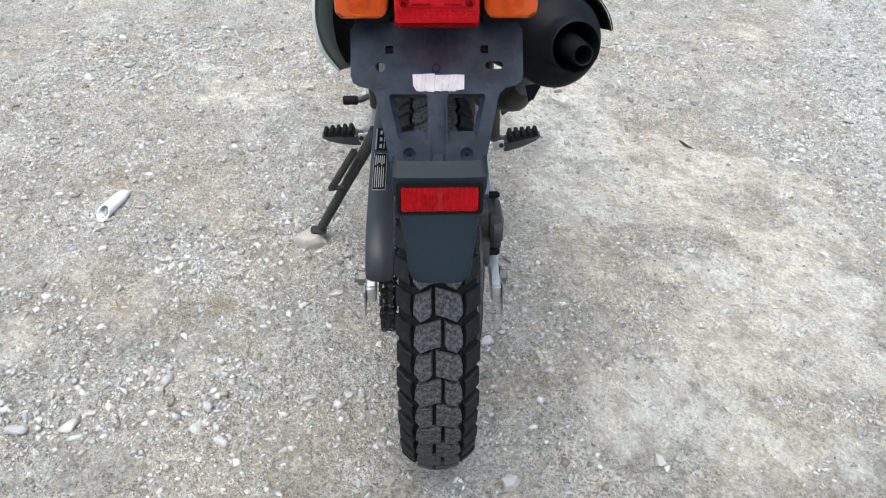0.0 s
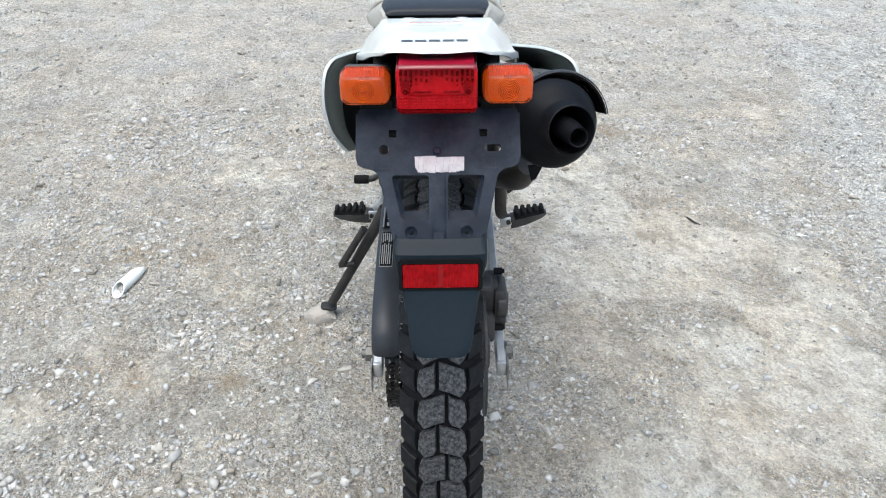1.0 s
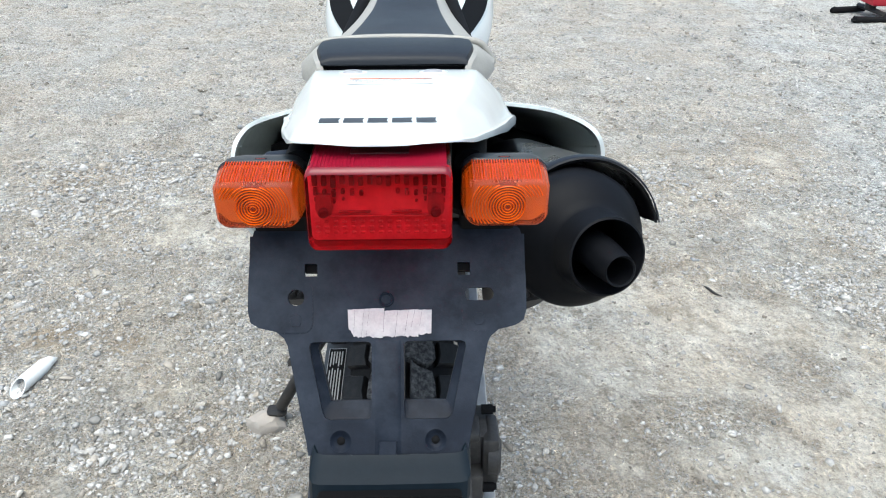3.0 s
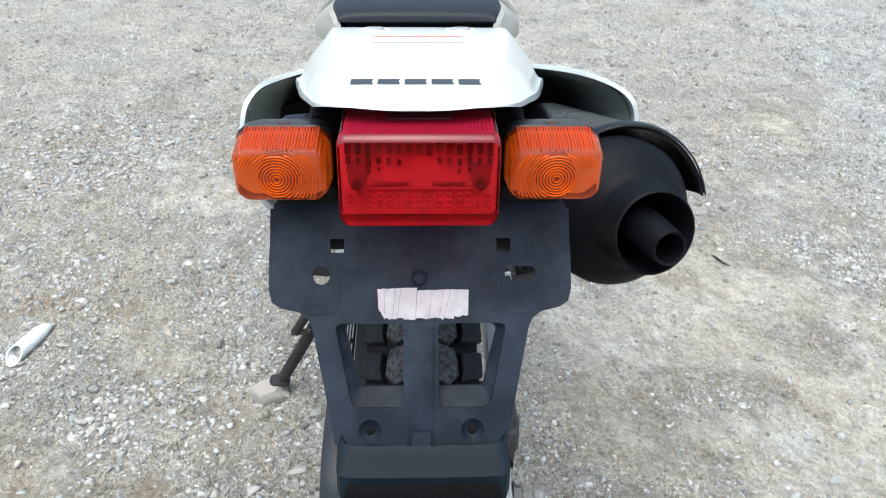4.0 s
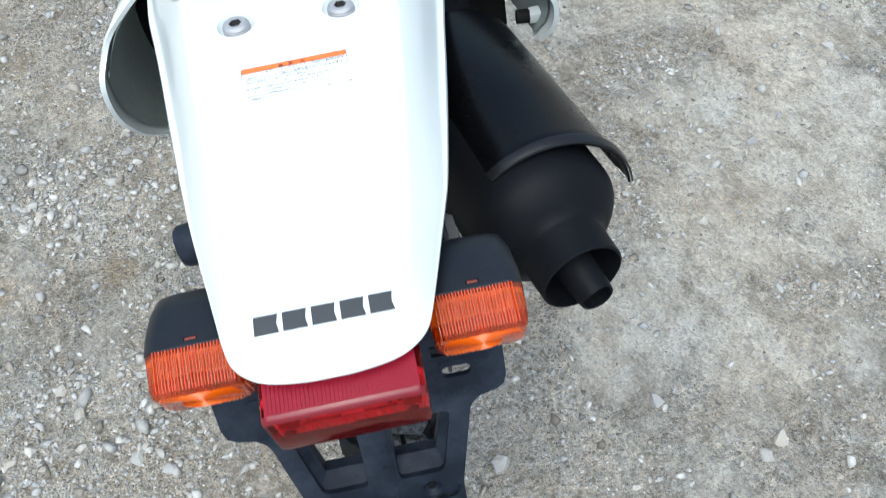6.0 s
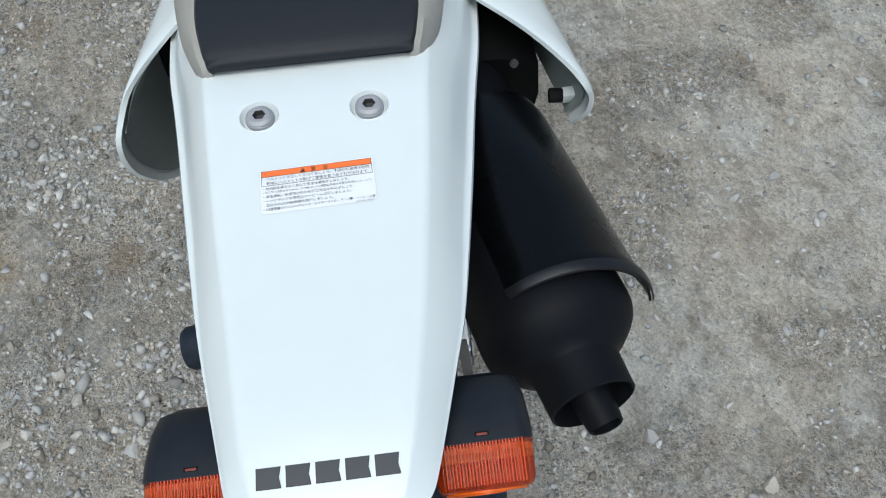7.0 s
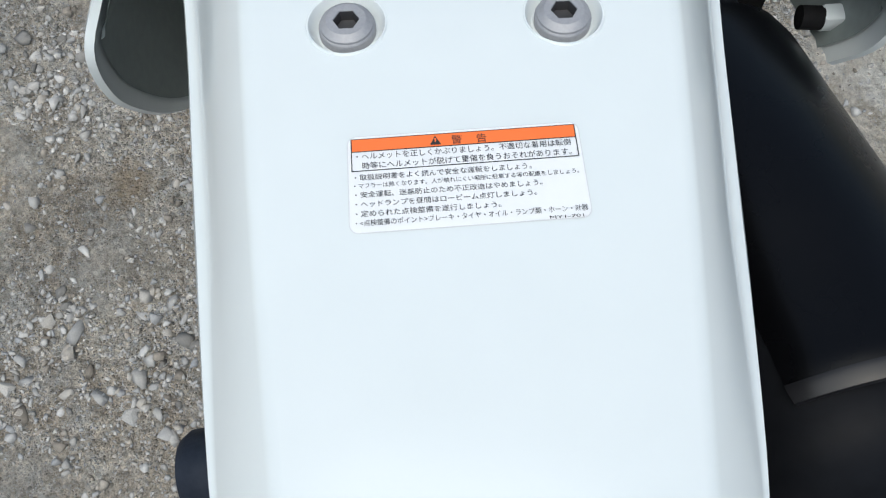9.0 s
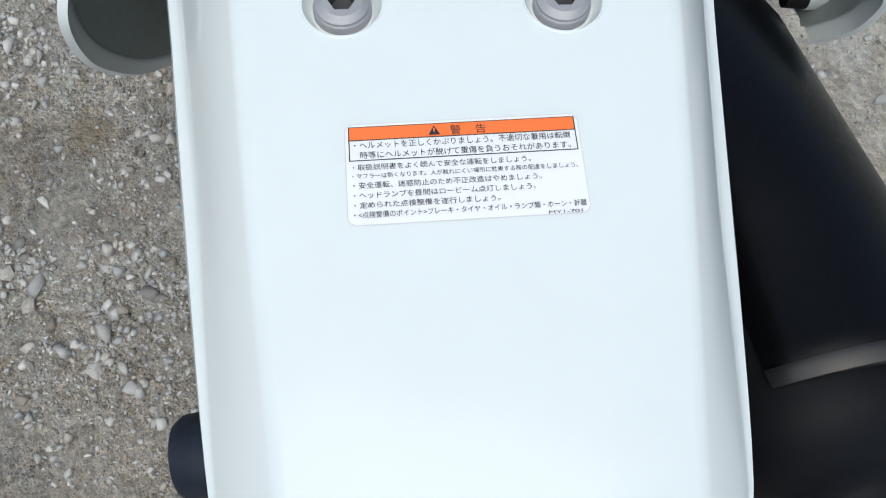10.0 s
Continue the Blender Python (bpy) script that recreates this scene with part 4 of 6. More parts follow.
for row in range(3):
    for k in range(15):
        bm = bmesh.new()
        box(bm, (-0.0350 + 0.00521 * k, -0.2740, TAIL_Z - 0.0110 - 0.0034 * row), (0.0026, 0.002, 0.0016), 0.0004, seg=1)
        part("reflector_rib", bm, RED_SOFT, tail)
for x0, x1, z in ((-0.0225, -0.004, -0.0045), (0.008, 0.0255, -0.0045), (-0.028, 0.031, -0.0072)):
    bm = bmesh.new()
    box(bm, ((x0 + x1) / 2, -0.2740, TAIL_Z + z), (x1 - x0, 0.003, 0.0011), 0.0003, seg=1)
    part("reflector_rib", bm, RED_MID if z > -0.006 else RED_SOFT, tail)
for x in (-0.0305, 0.0335):
    bm = bmesh.new()
    rings(bm, [[Vector((x + a, y, 0.8780 + b)) for a, b in ((-0.0050, 0.0), (-0.0040, -0.0036), (0.0, -0.0050), (0.0040, -0.0036), (0.0050, 0.0), (0.0042, 0.0090), (-0.0042, 0.0090))] for y in (-0.2765, -0.2715)])
    part("screw_tower", bm, RED_MID, tail, "dark moulded tower behind the screw")
bm = bmesh.new()
box(bm, (0.0015, -0.2580, TAIL_Z + TAIL_H + 0.0002), (0.0770, 0.0425, 0.0006), 0.0, seg=1)
for k in range(37):
    box(bm, (-0.0355 + 0.00206 * k, -0.2580, TAIL_Z + TAIL_H + 0.0006), (0.0010, 0.0425, 0.0007), 0.0, seg=1)
tagged(part("lens_top", bm, RED_TOP, tail), "finely ribbed dark red lens top", kind="stuff")
for x in (-0.0305, 0.0335):
    bm = bmesh.new()
    spin(bm, (x, -0.2832, 0.8780), (0, 1, 0), [(0.0004, 0.0001), (0.0002, 0.0012), (0, 0.0022), (0.0006, 0.0030), (0.003, 0.0030)], 16)
    part("lens_screw", bm, CASTING, tail, "dull grey screw in the red lens")
bm = bmesh.new()
box(bm, (0.0015, -0.222, TAIL_Z - 0.004), (0.086, 0.028, 0.050), 0.005)
part("lamp_base", bm, DARK, tail)
bm = bmesh.new()
rings(bm, [[Vector((0.0015 + x, y, TAIL_Z + TAIL_H + z + dz)) for x, dz in ((-0.0404, -0.0026), (-0.0392, -0.0009), (-0.0370, 0.0), (0.0370, 0.0), (0.0392, -0.0009), (0.0404, -0.0026))]
           for y, z in ((-0.2832, -0.0024), (-0.2828, -0.0014), (-0.2818, -0.0003), (-0.2805, 0.0004), (-0.2792, 0.0007))], closed=False, caps=False)
part("lens_edge", bm, RED_EDGE, tail, "smooth rounded upper edge of the lens", 60)
bm = bmesh.new()
box(bm, (0.0015, -0.256, 0.9054), (0.034, 0.010, 0.0012), 0.0005)
part("lens_window", bm, RED_WINDOW, tail, "dark inset in the top of the lens")


# ---- turn signals ----
def turn_signal(cx):
    ob = tagged(new("turn_signal"), "square amber turn signal with a black housing")
    ob.parent = bike
    cz = 0.869

    def ring(w, h, r, y, dz=0.0):
        """A barrel-sided outline: its flanks bow outwards."""
        return [Vector((cx + x * (1.075 - 0.145 * min(1.0, abs(z) / h) ** 2), y, cz + dz + z * 1.03)) for x, z in rounded(w, h, r)]

    lens = bmesh.new()
    rings(lens, [ring(0.0232, 0.0140, 0.0050, -0.2518, -0.0010), ring(0.0243, 0.0148, 0.0058, -0.2509, -0.0010), ring(0.0256, 0.0157, 0.0066, -0.2470, -0.0007),
                 ring(0.0266, 0.0182, 0.0075, -0.2275, 0.0)], caps=False)
    lens_ob = part("lens", lens, AMBER, ob, "amber lens with moulded rings", 30)
    lens_ob.visible_shadow = False
    face = bmesh.new()
    front = ring(0.0218, 0.0128, 0.0042, -0.2526, -0.0010)
    rings(face, [ring(0.0232, 0.0140, 0.0050, -0.2518, -0.0010), front], caps=False)
    face.faces.new([face.verts.new(v) for v in front])
    bmesh.ops.remove_doubles(face, verts=face.verts[:], dist=0.00001)
    face_ob = part("lens_face", face, AMBER_FACE, lens_ob, "smooth amber lens front", 30)
    face_ob.visible_shadow = False
    ring_x = cx + (-0.0020 if cx < 0 else 0.0004)
    zc = cz - 0.0028
    arcs = bmesh.new()
    for k in range(13):
        r = 0.0020 + 0.0017 * k
        t = bmesh.new()
        strip = []
        for n in range(73):
            a = 2 * math.pi * n / 72
            x, z = ring_x + r * math.sin(a), zc + r * math.cos(a)
            inner_side = (ring_x - x) * (1 if cx > 0 else -1) > -0.004 or z > zc + 0.006
            if abs(x - cx) < 0.0222 and abs(z - cz + 0.0010) < 0.0130 and (r < 0.0110 or inner_side):
                strip.append([Vector((ring_x + (r + d) * math.sin(a), -0.2531 + h, zc + (r + d) * math.cos(a))) for d, h in ((-0.0005, 0.0010), (0.0, -0.0002), (0.0005, 0.0010))])
            elif len(strip) > 1:
                rings(t, strip, closed=False, caps=False)
                strip = []
            else:
                strip = []
        if len(strip) > 1:
            rings(t, strip, closed=False, caps=False)
        if r < 0.0110:
            part("lens_ring", t, AMBER_RING, lens_ob)
        else:
            me = bpy.data.meshes.new("arc")
            t.to_mesh(me)
            t.free()
            arcs.from_mesh(me)
            bpy.data.meshes.remove(me)
    tagged(part("arc_relief", arcs, AMBER_RING, lens_ob), "fine moulded arcs", kind="stuff")
    flutes = bmesh.new()
    for k in range(25):
        x = cx + 0.00172 * (k - 12)
        rings(flutes, [[Vector((x + a, y, cz + z + b)) for a, b in ((-0.00040, -0.0004), (-0.0002, 0.0002), (0.0002, 0.0002), (0.00040, -0.0004))] for y, z in ((-0.2500, 0.0145), (-0.2470, 0.0155), (-0.2285, 0.0186))])
    tagged(part("lens_relief", flutes, AMBER_RIB, lens_ob), "fine flutes across the lens top", kind="stuff")
    socket = bmesh.new()
    spin(socket, (ring_x, -0.2440, zc), (0, 1, 0), [(0, 0.0001), (0, 0.0108), (0.0010, 0.0114), (0.004, 0.0114)], 28)
    part("bulb_socket", socket, SOCKET, ob)
    mirror = bmesh.new()
    rings(mirror, [ring(0.0246, 0.0160, 0.008, -0.2335, -0.001), ring(0.0250, 0.0165, 0.008, -0.2305, -0.001)])
    part("reflector", mirror, DIM_MIRROR, ob)
    bulb = bmesh.new()
    bmesh.ops.create_uvsphere(bulb, u_segments=14, v_segments=9, radius=0.0050, matrix=Matrix.Translation((ring_x, -0.2445, zc)))
    part("bulb", bulb, BULB, ob)
    housing = bmesh.new()
    rings(housing, [ring(0.0254, 0.0172, 0.0065, -0.2300), ring(0.0269, 0.0187, 0.007, -0.2278), ring(0.0266, 0.0178, 0.0075, -0.2180, -0.0008),
                    ring(0.0250, 0.0150, 0.009, -0.2020, -0.0032), ring(0.0222, 0.0118, 0.008, -0.1925, -0.0056), ring(0.0150, 0.0075, 0.006, -0.1890, -0.0066)])
    part("housing", housing, HOUSING, ob, "satin black plastic housing")
    tab = bmesh.new()
    box(tab, (cx, -0.2245, cz + 0.0183), (0.0075, 0.0026, 0.0012), 0.0003)
    slot = part("tab_slot", tab, DARK, ob, "dark slot in the housing")
    tab = bmesh.new()
    box(tab, (cx, -0.2245, cz + 0.0184), (0.0060, 0.0015, 0.0013), 0.0003)
    part("lens_tab", tab, TAB_RED, slot, "dull red-brown tab")
    stem = bmesh.new()
    s = 1 if cx > 0 else -1
    box(stem, (cx - s * 0.010, -0.2180, cz - 0.0235), (0.036, 0.030, 0.012), 0.003)
    part("stem", stem, DARK, ob, "black rubber mount")
    return ob


turn_signal(-0.0752)
turn_signal(0.0776)

# ---- number plate bracket, laid on a sloping plane ----
BRACKET_O = Vector((0.002, -0.222, 0.8316))
BRACKET_V = Vector((0, -0.068, -0.089)).normalized()
BRACKET_N = Vector((0, -0.089, 0.068)).normalized()


def on_bracket(u, v, d=0.0):
    return BRACKET_O + Vector((u, 0, 0)) + BRACKET_V * v - BRACKET_N * d


def mirrored(half):
    return half + [(-x, v) for x, v in half[::-1]]


half_outline = [(0.085, -0.006), (0.0885, -0.003), (0.0905, 0.006), (0.0915, 0.030), (0.0915, 0.050), (0.0895, 0.0575), (0.084, 0.061), (0.073, 0.0635),
                (0.0675, 0.068), (0.0630, 0.077), (0.0570, 0.108), (0.0510, 0.1425)]
window_r = [(0.0105, 0.0740), (0.0112, 0.0715), (0.0135, 0.0705), (0.0480, 0.0705), (0.0505, 0.0715), (0.0512, 0.0740), (0.0425, 0.1145), (0.0408, 0.1188), (0.0375, 0.1205), (0.0140, 0.1205), (0.0115, 0.1195), (0.0105, 0.1170)]
window_l = [(-x, v) for x, v in window_r]
slot = [(0.0605 + x, 0.0402 + v) for x, v in rounded(0.0095, 0.0042, 0.004, 4)]
square_l = [(-0.0505 + x, 0.0232 + v) for x, v in rounded(0.0042, 0.0042, 0.0004, 1)]
square_r = [(0.0505 + x, 0.0232 + v) for x, v in rounded(0.0042, 0.0042, 0.0004, 1)]
bm = bmesh.new()
plate(bm, mirrored(half_outline), [window_r, window_l, slot, circle(-0.0600, 0.0414, 0.0054), square_l, square_r, circle(-0.0305, 0.134, 0.0064, 24), circle(0.0305, 0.134, 0.0064, 24)], 0.004, on_bracket)
rim_edges = [e for e in bm.edges if len(e.link_faces) == 2 and e.calc_face_angle() > 1.2]
bmesh.ops.bevel(bm, geom=rim_edges, offset=0.0007, segments=2, affect="EDGES", profile=0.5, clamp_overlap=True)
bracket = part("plate_bracket", bm, BLACK_PLASTIC, bike, "black plastic number plate bracket without a plate", 30)


def slab(u0, u1, v0, v1, d0, d1, taper=0.0):
    bm = bmesh.new()
    rings(bm, [[on_bracket(u0, v0, d0), on_bracket(u1, v0, d0), on_bracket(u1, v1, d0), on_bracket(u0, v1, d0)],
               [on_bracket(u0 + taper, v0 + taper, d1), on_bracket(u1 - taper, v0 + taper, d1), on_bracket(u1 - taper, v1 - taper, d1), on_bracket(u0 + taper, v1 - taper, d1)]])
    return bm


for loop in (window_r, window_l):
    bm = bmesh.new()
    cu, cv = sum(a for a, _ in loop) / len(loop), sum(b for _, b in loop) / len(loop)
    side = 1 if cu > 0 else -1
    grown = [(cu + (a - cu) * 1.01, cv + (b - cv) * 1.01) for a, b in loop]
    # the outer flank leans inwards, and a sloping shelf closes the lower end
    shrunk = [(a - side * 0.0045 * (side * a > 0.03), min(b, 0.1085)) for a, b in loop]
    rings(bm, [[on_bracket(a, b, d0 + 0.0) for a, b in grown] for d0 in (0.0036, 0.0046)] + [[on_bracket(a, b, 0.0105) for a, b in shrunk], [on_bracket(a, b, 0.020) for a, b in shrunk]], caps=False)
    part("window_wall", bm, BLACK_PLASTIC, bracket, "moulded wall round the opening", 30)
part("centre_rib", slab(-0.0092, 0.0092, 0.069, 0.145, 0.0004, -0.0012, 0.0030), BLACK_PLASTIC, bracket)
for s in (-1, 1):
    a, b = sorted((s * 0.089, s * 0.0915))
    for v0, v1 in ((0.0, 0.048),):
        part("side_flange", slab(a, b, v0, v1, 0.002, 0.022), BLACK_PLASTIC, bracket)
    bm = bmesh.new()
    rings(bm, [[on_bracket(s * x, v, d) for x, v in ((0.0655, 0.072), (0.0630, 0.072), (0.0485, 0.142), (0.0510, 0.142))] for d in (0.001, 0.024)])
    part("side_flange", bm, BLACK_PLASTIC, bracket)
    bm = bmesh.new()
    rings(bm, [[on_bracket(s * 0.0600 + x, 0.0565 + v, d) for x, v in rounded(0.0042 * k, 0.0048 * k, 0.003 * k, 4)] for k, d in ((1.0, 0.001), (0.8, -0.0008))])
    part("moulded_boss", bm, BLACK_PLASTIC, bracket)
    bm = bmesh.new()
    spin(bm, on_bracket(s * 0.0305, 0.134, 0.0), -BRACKET_N, [(-0.0003, 0.0082), (-0.0004, 0.0070), (0.0002, 0.0062), (0.0014, 0.0050), (0.0026, 0.0038), (0.0030, 0.0001)], 28)
    part("rivet_dish", bm, BLACK_PLASTIC, bracket, "", 40)
    bm = bmesh.new()
    spin(bm, on_bracket(s * 0.0305, 0.134, 0.0), -BRACKET_N, [(0.0014, 0.0001), (0.0016, 0.0016), (0.0022, 0.0026), (0.0034, 0.0028)], 16)
    part("rivet", bm, DARK, bracket)
    # a raised pad round each mounting hole
    bm = bmesh.new()
    pad_holes = [circle(-0.0600, 0.0414, 0.0056)] if s < 0 else [slot]
    plate(bm, [(s * 0.0615 + x, 0.0480 + v) for x, v in rounded(0.0125, 0.0165, 0.006, 5)], pad_holes, 0.0010, lambda a, b, d: on_bracket(a, b, d - 0.0005))
    part("mounting_pad", bm, BLACK_PLASTIC, bracket, "", 30)
for s in (-1, 1):
    bm = bmesh.new()
    rings(bm, [[on_bracket(s * 0.0505 + a, 0.0205 + b, d) for a, b in ((-0.0052, -0.0052), (0.0052, -0.0052), (0.0052, 0.0034), (-0.0052, 0.0034))] for d in (0.0045, 0.016)])
    part("clip_socket", bm, DARK, bracket)
bm = bmesh.new()
rings(bm, [[on_bracket(u, v, d) for u in (-0.0835, -0.080, -0.05, -0.03, 0.0, 0.03, 0.05, 0.080, 0.0835)] for v, d in ((-0.005, 0.0002), (-0.0085, 0.0012), (-0.0115, 0.0045), (-0.0130, 0.0100), (-0.0135, 0.0180))], closed=False, caps=False)
thicken(bm, 0.0025)
part("upper_lip", bm, BLACK_PLASTIC, bracket, "", 50)
bm = bmesh.new()
spin(bm, on_bracket(-0.001, 0.0432, 0.0), -BRACKET_N, [(-0.0010, 0.0001), (-0.0010, 0.0030), (-0.0004, 0.0036), (-0.0012, 0.0046), (0.0005, 0.0054)], 18)
part("moulded_boss", bm, BLACK_PLASTIC, bracket)
part("centre_tab", slab(-0.006, 0.006, 0.134, 0.1445, 0.001, -0.0034, 0.0006), BLACK_PLASTIC, bracket)

# remains of a torn white sticker, in cracked strips
rnd = random.Random(4)
cracks = [(-0.0262, -0.0256)]
while cracks[-1][0] < 0.024:
    step = rnd.uniform(0.0030, 0.0105)
    cracks.append((cracks[-1][0] + step, cracks[-1][1] + step + rnd.uniform(-0.0016, 0.0016)))
cracks[-1] = (0.0290, 0.0286)
for k, ((a0, a1), (b0, b1)) in enumerate(zip(cracks, cracks[1:])):
    last = k == len(cracks) - 2
    top = 0.0493 + rnd.uniform(-0.0002, 0.0003) + (0.0009 if k > 3 else 0)
    low_a = 0.0678 - (0.0062 if k == 0 else 0.0) + rnd.uniform(-0.0005, 0.0003) - (0.0016 if last else 0)
    low_b = 0.0678 + rnd.uniform(-0.0006, 0.0003) - (0.0024 if last else 0)
    n = 5
    outline = [(a0 + 0.00007 + (b0 - a0 - 0.00014) * i / n, top + rnd.uniform(-0.0003, 0.0003)) for i in range(n + 1)]
    outline += [(b0 + (b1 - b0) * f - 0.00007, top + (low_b - top) * f) for f in (0.35 + rnd.uniform(-0.1, 0.1), 0.7)]
    outline += [(b1 - 0.00007 - (b1 - a1 - 0.00014) * i / n, low_b + (low_a - low_b) * i / n + rnd.uniform(-0.0006, 0.0006)) for i in range(n + 1)]
    outline += [(a0 + (a1 - a0) * f + 0.00007, top + (low_a - top) * f) for f in (0.7, 0.35)]
    bm = bmesh.new()
    plate(bm, outline, [], 0.0006, lambda uu, vv, d: on_bracket(uu, vv, d - 0.0008))
    part("torn_sticker", bm, PAPER, bracket, "torn remains of a white sticker", 0)

# ---- mud flap with its red reflector ----
FLAP_ROWS = [(0.7212, -0.3110, 0.0485), (0.7190, -0.3135, 0.0490), (0.7148, -0.3172, 0.0500), (0.7115, -0.3205, 0.0510), (0.7083, -0.3237, 0.0512), (0.6953, -0.3285, 0.0508),
             (0.6733, -0.3390, 0.0440), (0.6432, -0.3553, 0.0382), (0.6200, -0.3705, 0.0345), (0.6120, -0.3745, 0.0318), (0.6085, -0.3762, 0.0270)]
bm = bmesh.new()
loops = []
for z, y, w in FLAP_ROWS:
    f = min(1.0, max(0.25, (z - 0.60) / 0.06))
    half = [(0, -0.0006), (w * 0.6, -0.0004), (w - 0.006, 0.0), (w - 0.002, 0.0012), (w, 0.005), (w + 0.0008, 0.034 * f)]
    loops.append([Vector((0.0032 - x, y + d, z + d * 0.45)) for x, d in half[:0:-1]] + [Vector((0.0032 + x, y + d, z + d * 0.45)) for x, d in half])
rings(bm, loops, closed=False, caps=False)
thicken(bm, 0.003)
flap = part("mud_flap", bm, FLAP, bike, "smooth black plastic mud flap", 24)
RO = Vector((0.0032, -0.328, 0.6973))
RV = Vector((0, -0.044, -0.091)).normalized()
RN = Vector((0, -0.091, 0.044)).normalized()


def on_wedge(a, v, d):
    """The reflector's mount stands more upright than the flap: proud at its top, nearly flush below."""
    return RO + Vector((a, 0, 0)) + RV * (v - 0.001) + RN * (0.0105 - 0.0092 * (v + 0.0016) / 0.0268 + d)


bm = bmesh.new()
plate(bm, [(x, 0.0108 + v) for x, v in rounded(0.0455, 0.0174, 0.003, 4)], [[(x, 0.0118 + v) for x, v in rounded(0.0415, 0.0138, 0.002, 3)]], 0.0125,
      lambda a, v, d: on_wedge(a, v, 0.0008 - d))
part("reflector_rim", bm, DARK, flap, "raised black rim")
bm = bmesh.new()
rings(bm, [[on_wedge(x * k, 0.0118 + v * k, d) for x, v in rounded(0.0413, 0.0134, 0.002, 3)] for k, d in ((1.0, -0.006), (1.0, -0.0006), (0.985, 0.0004))])
reflex = part("rear_reflector", bm, REFLECTOR_RED, flap, "red rectangular rear reflector")
bm = bmesh.new()
rings(bm, [[on_wedge(0.0004 + x, 0.0118 + v, d) for x, v in rounded(0.0026, 0.0128, 0.0006, 2)] for d in (-0.001, 0.0008)])
part("reflector_divider", bm, DIVIDER, reflex, "smooth dark red middle strip")

# ---- black inner fender, tail tray and subframe ----
bm = bmesh.new()
loops = []
for y, z, w, skirt in ((-0.225, 0.852, 0.055, 0.010), (-0.19, 0.858, 0.062, 0.014), (-0.12, 0.846, 0.068, 0.03), (0.0, 0.835, 0.075, 0.05), (0.15, 0.815, 0.08, 0.05), (0.30, 0.77, 0.08, 0.05), (0.42, 0.66, 0.075, 0.05), (0.45, 0.52, 0.07, 0.05)):
    loops.append([Vector((x * w, y, z - dz)) for x, dz in ((-1, skirt), (-1, 0.3 * skirt), (-0.85, 0.0), (0, -0.004), (0.85, 0.0), (1, 0.3 * skirt), (1, skirt))])
rings(bm, loops, closed=False, caps=False)
thicken(bm, 0.004)
part("inner_fender", bm, DARK, bike, "black inner fender above the tyre")
for s in (-1, 1):
    bm = bmesh.new()
    tube(bm, [(s * 0.058, -0.19, 0.868), (s * 0.07, -0.05, 0.842), (s * 0.085, 0.15, 0.815), (s * 0.10, 0.40, 0.76), (s * 0.07, 0.75, 0.80)], 0.011)
    part("subframe_rail", bm, DARK, bike)
    bm = bmesh.new()
    tube(bm, [(s * 0.09, 0.20, 0.80), (s * 0.11, 0.38, 0.55), (s * 0.115, 0.47, 0.40)], 0.012)
    part("frame_strut", bm, STAND, bike)
for s, x1 in ((-1, 0.148), (1, 0.172)):
    bm = bmesh.new()
    rings(bm, [[Vector((s * x, y, z)) for x, z in ((0.060, z0), (x1, z0 - 0.01), (x1 * 1.03, z0 + 0.05), (x1, z1 - 0.010), (x1 * 0.8, z1), (0.060, z1))] for y, z0, z1 in ((0.15 if s < 0 else 0.085, 0.64 if s < 0 else 0.665, 0.758 if s < 0 else 0.772), (0.20, 0.62, 0.745), (0.40, 0.56, 0.68))])
    part("side_box", bm, DARK, bike, "black inner box behind the side panel")
# bolts on the silencer's side, under the panel
for x, y, z in ((0.151, 0.0835, 0.766), (0.119, 0.0835, 0.764)):
    bm = bmesh.new()
    spin(bm, (x, y, z), (0.1, -0.7, 0.6), [(-0.002, 0.0036), (0.002, 0.0036), (0.002, 0.0026), (0.0035, 0.0022), (0.0035, 0.0001)], 12)
    part("hanger_bolt", bm, CASTING, bike)
bm = bmesh.new()
tube(bm, [(-0.052, -0.135, 0.852), (-0.075, -0.146, 0.848)], 0.008)
spin(bm, (-0.070, -0.146, 0.848), (-1, -0.12, -0.05), [(0, 0.0001), (0, 0.0120), (0.002, 0.0135), (0.017, 0.0135), (0.020, 0.0115), (0.0205, 0.0001)], 24)
part("grab_hook", bm, BLACK_PLASTIC, bike, "black rubber-capped luggage hook")
bm = bmesh.new()
rings(bm, [[Vector((x + a, y, z + c)) for a, c in ((-0.006, -0.0012), (0.000, -0.0016), (0.000, 0.0008), (-0.006, 0.0012))] for x, y, z in ((0.0785, -0.162, 0.846), (0.0792, -0.172, 0.846), (0.0800, -0.186, 0.845))])
part("bracket_stay", bm, CASTING, bike, "bare metal stay")

# ---- seat ----
SEAT_ROWS = [(0.0280, 0.8765, 0.8660, 0.066, 0.069), (0.0295, 0.8800, 0.8650, 0.0675, 0.0735), (0.034, 0.8822, 0.8640, 0.0688, 0.0765), (0.044, 0.8835, 0.8600, 0.0715, 0.0825), (0.070, 0.8830, 0.855, 0.0755, 0.091),
             (0.110, 0.8780, 0.848, 0.076, 0.098), (0.160, 0.8660, 0.838, 0.078, 0.104), (0.200, 0.8560, 0.830, 0.078, 0.106), (0.215, 0.8480, 0.825, 0.074, 0.106),
             (0.250, 0.8400, 0.818, 0.072, 0.106), (0.31, 0.8310, 0.805, 0.070, 0.106), (0.44, 0.8180, 0.79, 0.062, 0.098), (0.58, 0.8120, 0.78, 0.052, 0.084), (0.72, 0.820, 0.78, 0.044, 0.070), (0.80, 0.836, 0.79, 0.038, 0.060)]
